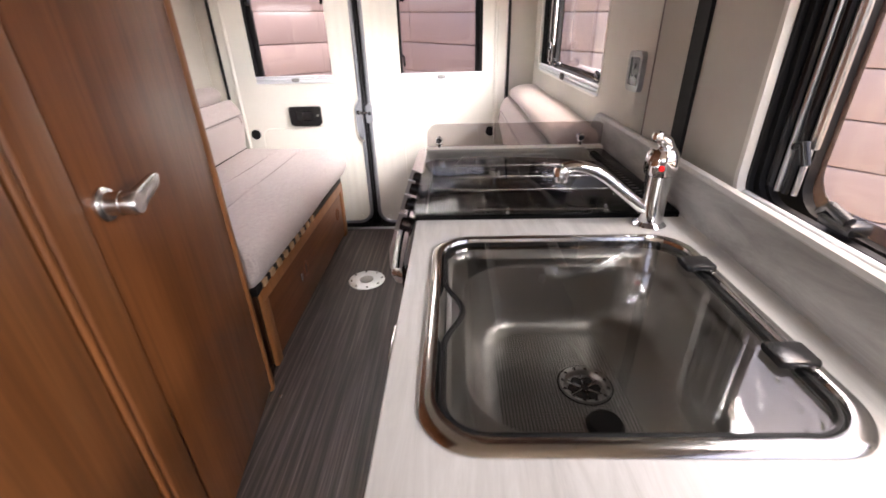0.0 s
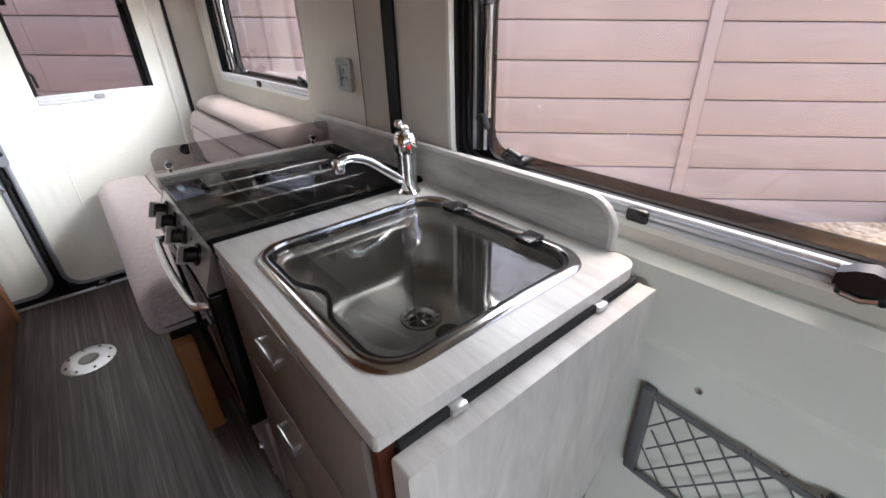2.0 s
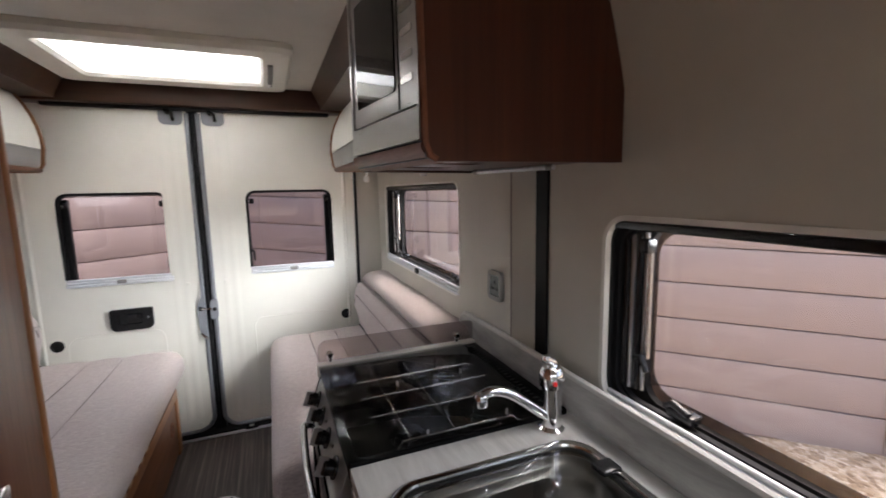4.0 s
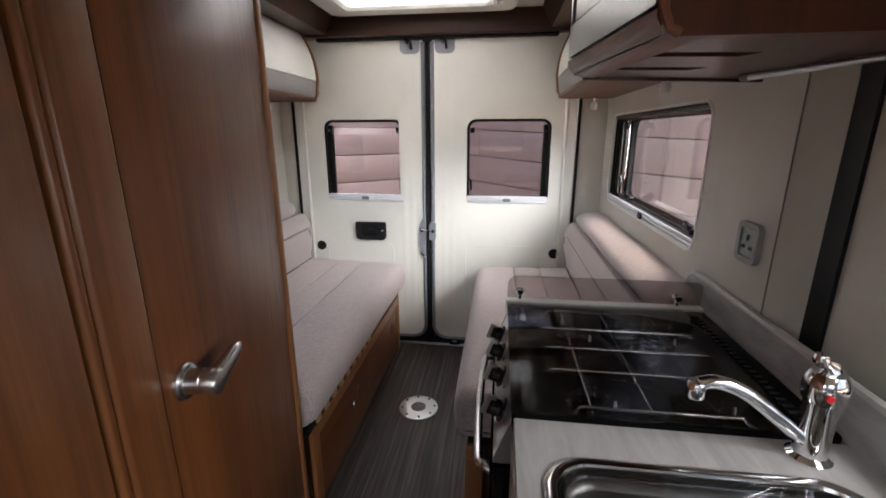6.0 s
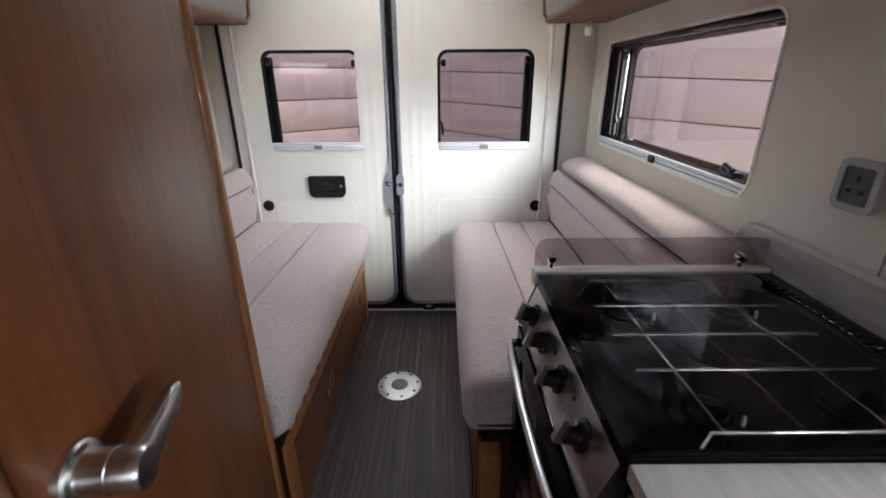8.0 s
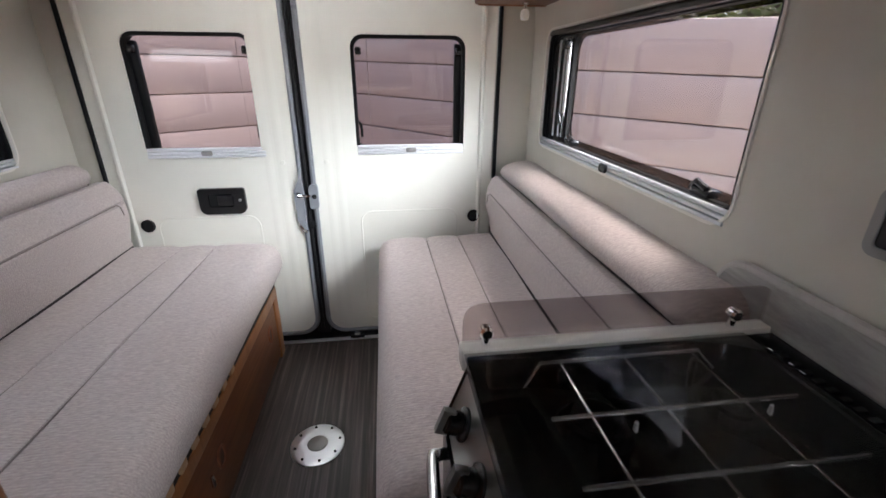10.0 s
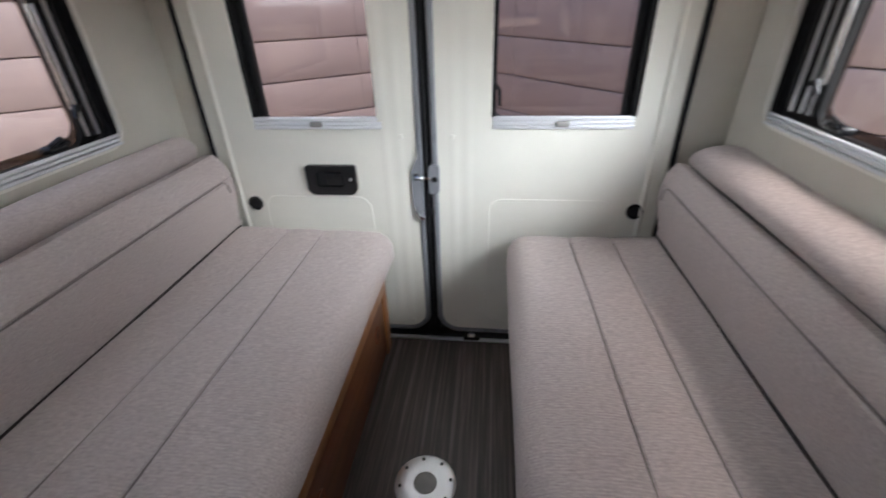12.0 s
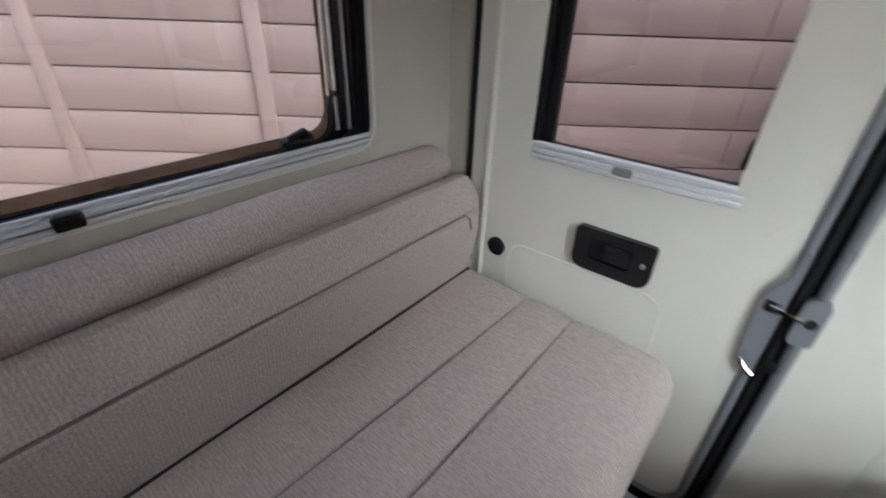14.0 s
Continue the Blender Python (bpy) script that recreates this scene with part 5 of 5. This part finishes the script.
part("window", plate(rrect(0.11, 1.566, ML - 0.045, 1.785, 0.004), [], mface, -0.001, 0.002), HOB_GLASS, oven, "dark glass door window")
part("door_gap", plate(rrect(0.092, 1.53, 0.095, 1.809, 0.0005), [], mface, -0.001, 0.001), HOLE, oven)
part("display", plate(rrect(0.03, 1.735, 0.08, 1.775, 0.003), [], mface, -0.001, 0.002), HOB_GLASS, oven)
for k in range(4):
    part("button", plate(rrect(0.032, 1.57 + k * 0.04, 0.078, 1.582 + k * 0.04, 0.004), [], mface, -0.001, 0.002), SATIN, oven)

strip = thing("strip_light", "slim silver strip light under the microwave cabinet, off", "strip light")
part("housing", tube([(0.885, 1.315, MZ - 0.001), (0.955, 1.04, MZ - 0.001)], 0.006, 8), ALU, strip)
for k in (0.04, 0.96):
    part("end_cap", tube([(0.885 + 0.07 * (k - 0.03), 1.315 - 0.275 * (k - 0.03), MZ - 0.001), (0.885 + 0.07 * (k + 0.03), 1.315 - 0.275 * (k + 0.03), MZ - 0.001)], 0.0075, 8), GREY, strip)


def locker(name, side, x_front, x_back, y0, y1, label):
    """Overhead locker with bowed cream doors, a grey lower strip and wood edges. side: +1 right."""
    l = thing(name, label, "overhead locker")
    s = side
    prof = [(x_front + s * 0.012, 1.515), (x_front + s * 0.002, 1.53), (x_front, 1.56), (x_front - s * 0.006, 1.60)]
    curve = [(x_front - s * 0.006 + s * 0.075 * ((z - 1.6) / 0.24) ** 2.2, z) for z in (1.6, 1.65, 1.70, 1.75, 1.79, 1.82, 1.84)]
    bodyp = prof + curve[1:] + [(x_back, 1.84), (x_back, 1.515)]
    part("body", loft([[(x + s * 0.018 * (x != x_back), y, z) for x, z in bodyp] for y in (y0 + 0.001, y1 - 0.001)]), WOOD_DARK, l)
    part("base_board", box((min(x_front + s * 0.005, x_back), y0, 1.497), (max(x_front + s * 0.005, x_back), y1, 1.516), 0.006), WOOD_Y, l)
    # end cheeks
    for ye in (y0, y1 - 0.018):
        out = [(x - s * 0.008 * (x != x_back), z) for x, z in bodyp]
        out[0] = (x_front + s * 0.02, 1.494)
        out[-1] = (x_back, 1.494)
        part("end_cheek", loft([[(x, y, z) for x, z in out] for y in (ye, ye + 0.018)]), EDGE, l)
    n = 2
    for k in range(n):
        ya, yb = y0 + 0.02 + (y1 - y0 - 0.04) * k / n + 0.002, y0 + 0.02 + (y1 - y0 - 0.04) * (k + 1) / n - 0.002
        outer = [(x, z) for x, z in curve]
        d = part("door", loft([[(x, y, z) for x, z in outer] + [(x + s * 0.018, y, z) for x, z in reversed(outer)] for y in (ya, yb)]), CREAM, l, "bowed cream locker door")
        low = prof[:3] + [(x_front - s * 0.005, 1.597)]
        part("grey_strip", loft([[(x, y, z) for x, z in low] + [(x + s * 0.016, y, z) for x, z in reversed(low)] for y in (ya, yb)]), GREY, d, "grey lower strip")
    return l


locker("overhead_locker", 1, 0.70, 0.99, 1.565, 2.76, "cream and grey overhead locker with wood edges, closed")
locker("overhead_locker", -1, -0.60, -0.89, 0.9, 2.76, "cream and grey overhead locker with wood edges, closed")
for s, xa, xb in ((1, 0.655, 0.99), (-1, -0.545, -0.88)):
    structure(part("cornice", loft([[(xa, y, 1.842), (xa - s * 0.004, y, 1.86), (xa - s * 0.05, y, CEIL), (xb, y, CEIL), (xb, y, 1.842)] for y in (0.95 if s < 0 else 1.51, 2.80)]), WOOD_DARK), "dark wood cornice over the lockers", "trim")


def spot(x, y, z):
    sp = thing("spot_light", "small white and chrome swivel spot light under the locker, off", "spot light", "spots under the lockers")
    part("mount", lathe([(0.014, 0), (0.014, 0.008), (0.006, 0.012), (0.005, 0.03)], at(x, y, z, "z", -1), 16), CHROME, sp)
    part("head", lathe([(0.008, 0.0), (0.014, 0.006), (0.016, 0.02), (0.013, 0.034), (0.003, 0.036)], at(x + 0.0, y, z - 0.026, "z", -1), 18), WHITE, sp)


spot(0.86, 2.62, 1.495)
spot(0.88, 1.72, 1.495)
spot(-0.76, 2.5, 1.495)

# ---- rooflight ----
rl = thing("rooflight", "white plastic framed rooflight, blinds open", "rooflight")
RX0, RX1, RY0, RY1 = -0.355, 0.35, 2.135, 2.625
fr = bmesh.new()
lv = [(0.125, 0.0, 0.05), (0.125, -0.02, 0.05), (0.11, -0.036, 0.05), (0.06, -0.04, 0.04), (0.012, -0.034, 0.03), (0.0, -0.02, 0.03), (0.0, 0.05, 0.03)]
loft([[(x, y, CEIL + z) for x, y in rrect(RX0 - g, RY0 - g * 0.9, RX1 + g, RY1 + g * 0.9, r)] for g, z, r in lv], caps=False, bm=fr)
part("frame", fr, TRIM, rl)
part("opal_pane", box((RX0 - 0.01, RY0 - 0.01, CEIL + 0.052), (RX1 + 0.01, RY1 + 0.01, CEIL + 0.056)), OPAL, rl)
part("upstand", plate(rrect(RX0 - 0.03, RY0 - 0.03, RX1 + 0.03, RY1 + 0.03, 0.03), [rrect(RX0 - 0.012, RY0 - 0.012, RX1 + 0.012, RY1 + 0.012, 0.02)], on_z(CEIL + 0.05), 0.0, 0.12), TRIM, rl)
part("blind_handle", box((RX1 + 0.03, 2.2, CEIL - 0.046), (RX1 + 0.05, 2.52, CEIL - 0.038), 0.003), GREY, rl)
part("catch", lathe([(0.012, 0), (0.012, 0.01), (0.006, 0.014)], at(RX1 + 0.04, 2.57, CEIL - 0.036, "z", -1), 14), WHITE, rl)

# ---- net pocket on the sliding door ----
net = thing("net_pocket", "grey elastic mesh net pocket on the sliding door", "net pocket")
nx, ny0, ny1, nz0, nz1 = SLIDE - 0.03, -0.22, 0.345, 0.37, 0.59
part("end_channel", box((nx - 0.012, ny1 - 0.004, nz0 + 0.0), (nx + 0.006, ny1 + 0.02, nz1 + 0.01), 0.004), NET_GREY, net)
part("hem", tube([(nx - 0.008, ny0, nz1 - 0.004), (nx - 0.012, 0.1, nz1 - 0.012), (nx - 0.008, ny1, nz1)], 0.006), NET_GREY, net)
part("hem", tube([(nx - 0.004, ny0, nz0), (nx - 0.004, ny1, nz0)], 0.006), NET_GREY, net)
for k in range(-4, 17):
    for q in (1, -1):
        ya = ny0 + k * 0.05
        a = Vector((nx - 0.006, ya, nz0)), Vector((nx - 0.008, ya + 0.16, nz1))
        p0, p1 = (a[0], a[1]) if q > 0 else (Vector((nx - 0.006, ya + 0.16, nz0)), Vector((nx - 0.008, ya, nz1)))
        t0 = [p0 + (p1 - p0) * t / 8 for t in range(9)]
        t0 = [p for p in t0 if ny0 <= p.y <= ny1]
        if len(t0) > 1:
            part("net_cord", tube(t0, 0.0019, 5), NET_GREY, net)
part("corner_clip", box((nx - 0.014, 0.05, nz1 - 0.02), (nx + 0.005, 0.085, nz1 + 0.005), 0.005), BLACK_GLOSS, net)
stud = thing("panel_screw", "small screw head in the pale door panel", "screw")
part("head", lathe([(0.007, 0.0), (0.006, 0.003), (0.001, 0.004)], at(SLIDE - 0.021, 0.28, 0.64, "x", -1), 12), SATIN, stud)

# ---- outside ----
GROUND = -0.66
ground = structure(part("ground", box((-60, -60, GROUND - 0.1), (60, 60, GROUND)), GRAVEL), "golden gravel ground", "ground")


def fence(name, corner, way, joints, top, posts, length, drop, label):
    """Board fence that runs from the corner along way; drop: how far its boards sink for each metre."""
    f = thing(name, label, "fence")
    d = Vector((*way, 0)).normalized()
    n = Vector((-d.y, d.x, 0))
    if n.y < 0:
        n = -n
    m = Matrix(((d.x, n.x, 0, corner[0]), (d.y, n.y, 0, corner[1]), (-drop, 0, 1, 0), (0, 0, 0, 1)))
    zs = [GROUND - 0.02] + sorted(joints) + [top]
    edges = [0.0] + list(posts) + [length]
    for z0, z1 in zip(zs, zs[1:]):
        for e0, e1 in zip(edges, edges[1:]):
            part("board", box((e0 + 0.01, 0.0, z0 + 0.0035), (e1 - 0.01, 0.035, z1 - 0.0035), 0.011, 2, m=m), FENCE, f)
    part("backing", box((0.02, 0.036, GROUND - 0.02), (length, 0.05, top - 0.02), m=m), FENCE_DARK, f)
    for e in posts:
        part("post", box((e - 0.055, -0.022, GROUND - 0.02), (e + 0.055, 0.03, top + 0.012), 0.008, m=m), FENCE, f)
        part("post_gap", box((e + 0.056, -0.001, GROUND), (e + 0.066, 0.003, top - 0.01), m=m), FENCE_DARK, f)
    return f


fence("fence", (-0.12, 5.93), (1, -0.9), [-0.46, -0.155, 0.15, 0.455, 0.76, 1.065, 1.37], 1.70, (4.15, 6.27, 8.4, 10.5), 12.0, 0.036, "pink-brown painted board fence on gravel behind the van")
fence("fence", (-0.12, 5.93), (-1, -0.82), [-0.37, -0.08, 0.21, 0.50, 0.79, 1.085, 1.38], 1.69, (3.79, 5.26, 6.9, 8.5), 10.0, 0.0, "pale pink-brown painted board fence meeting another at a corner")


def tree(x, y, h, spread, seed, low=1.2):
    rnd = random.Random(seed)
    t = thing("tree", "leafy green garden tree behind the fence", "tree", "trees behind the fence")
    tr = bmesh.new()
    tube([(x, y, GROUND), (x + 0.05, y, h * 0.25), (x - 0.04, y + 0.06, h * 0.55), (x, y, h * 0.85)], [0.14, 0.11, 0.07, 0.02], 9, tr)
    for k in range(7):
        a, z = rnd.uniform(0, 6.28), h * rnd.uniform(0.3, 0.7)
        r = spread * rnd.uniform(0.5, 0.9)
        tube([(x, y, z), (x + r * 0.5 * math.cos(a), y + r * 0.5 * math.sin(a), z + 0.35), (x + r * math.cos(a), y + r * math.sin(a), z + 0.8)], [0.05, 0.03, 0.01], 6, tr)
    part("trunk", tr, BARK, t)
    verts, faces = [], []
    clumps = [(rnd.gauss(0, spread * 0.5), rnd.gauss(0, spread * 0.5), rnd.uniform(low, h)) for _ in range(46)]
    for px, py, pz in clumps:
        for _ in range(52):
            c = Vector((x + px + rnd.gauss(0, 0.22), y + py + rnd.gauss(0, 0.22), pz + rnd.gauss(0, 0.2)))
            u = Vector((rnd.gauss(0, 1), rnd.gauss(0, 1), rnd.gauss(0, 1))).normalized()
            w = u.orthogonal().normalized()
            s = rnd.uniform(0.035, 0.07)
            i = len(verts)
            verts += [c - u * s, c + w * s * 0.55, c + u * s, c - w * s * 0.55]
            faces.append((i, i + 1, i + 2, i + 3))
    me = bpy.data.meshes.new("crown")
    me.from_pydata(verts, [], faces)
    me.materials.append(LEAF)
    cr = new("crown", me)
    cr.parent = t


for k, (x, y, h, sp, low) in enumerate(((4.0, 5.3, 4.4, 1.0, 1.6), (3.0, 7.2, 5.4, 1.4, 1.4), (5.3, 6.6, 5.6, 1.5, 1.6), (4.7, 3.7, 2.3, 0.6, 1.2), (3.7, 4.6, 2.5, 0.6, 1.2), (5.8, 2.7, 2.2, 0.6, 1.2), (7.5, 2.0, 4.0, 1.2, 1.8), (4.6, 8.2, 7.0, 1.7, 2.6), (6.2, 8.8, 7.5, 1.8, 2.8), (5.0, 3.2, 5.4, 1.1, 2.6), (-4.5, 5.0, 3.6, 1.2, 1.2), (-2.4, 7.0, 4.4, 1.3, 1.4))):
    tree(x, y, h, sp, 11 + k, low)
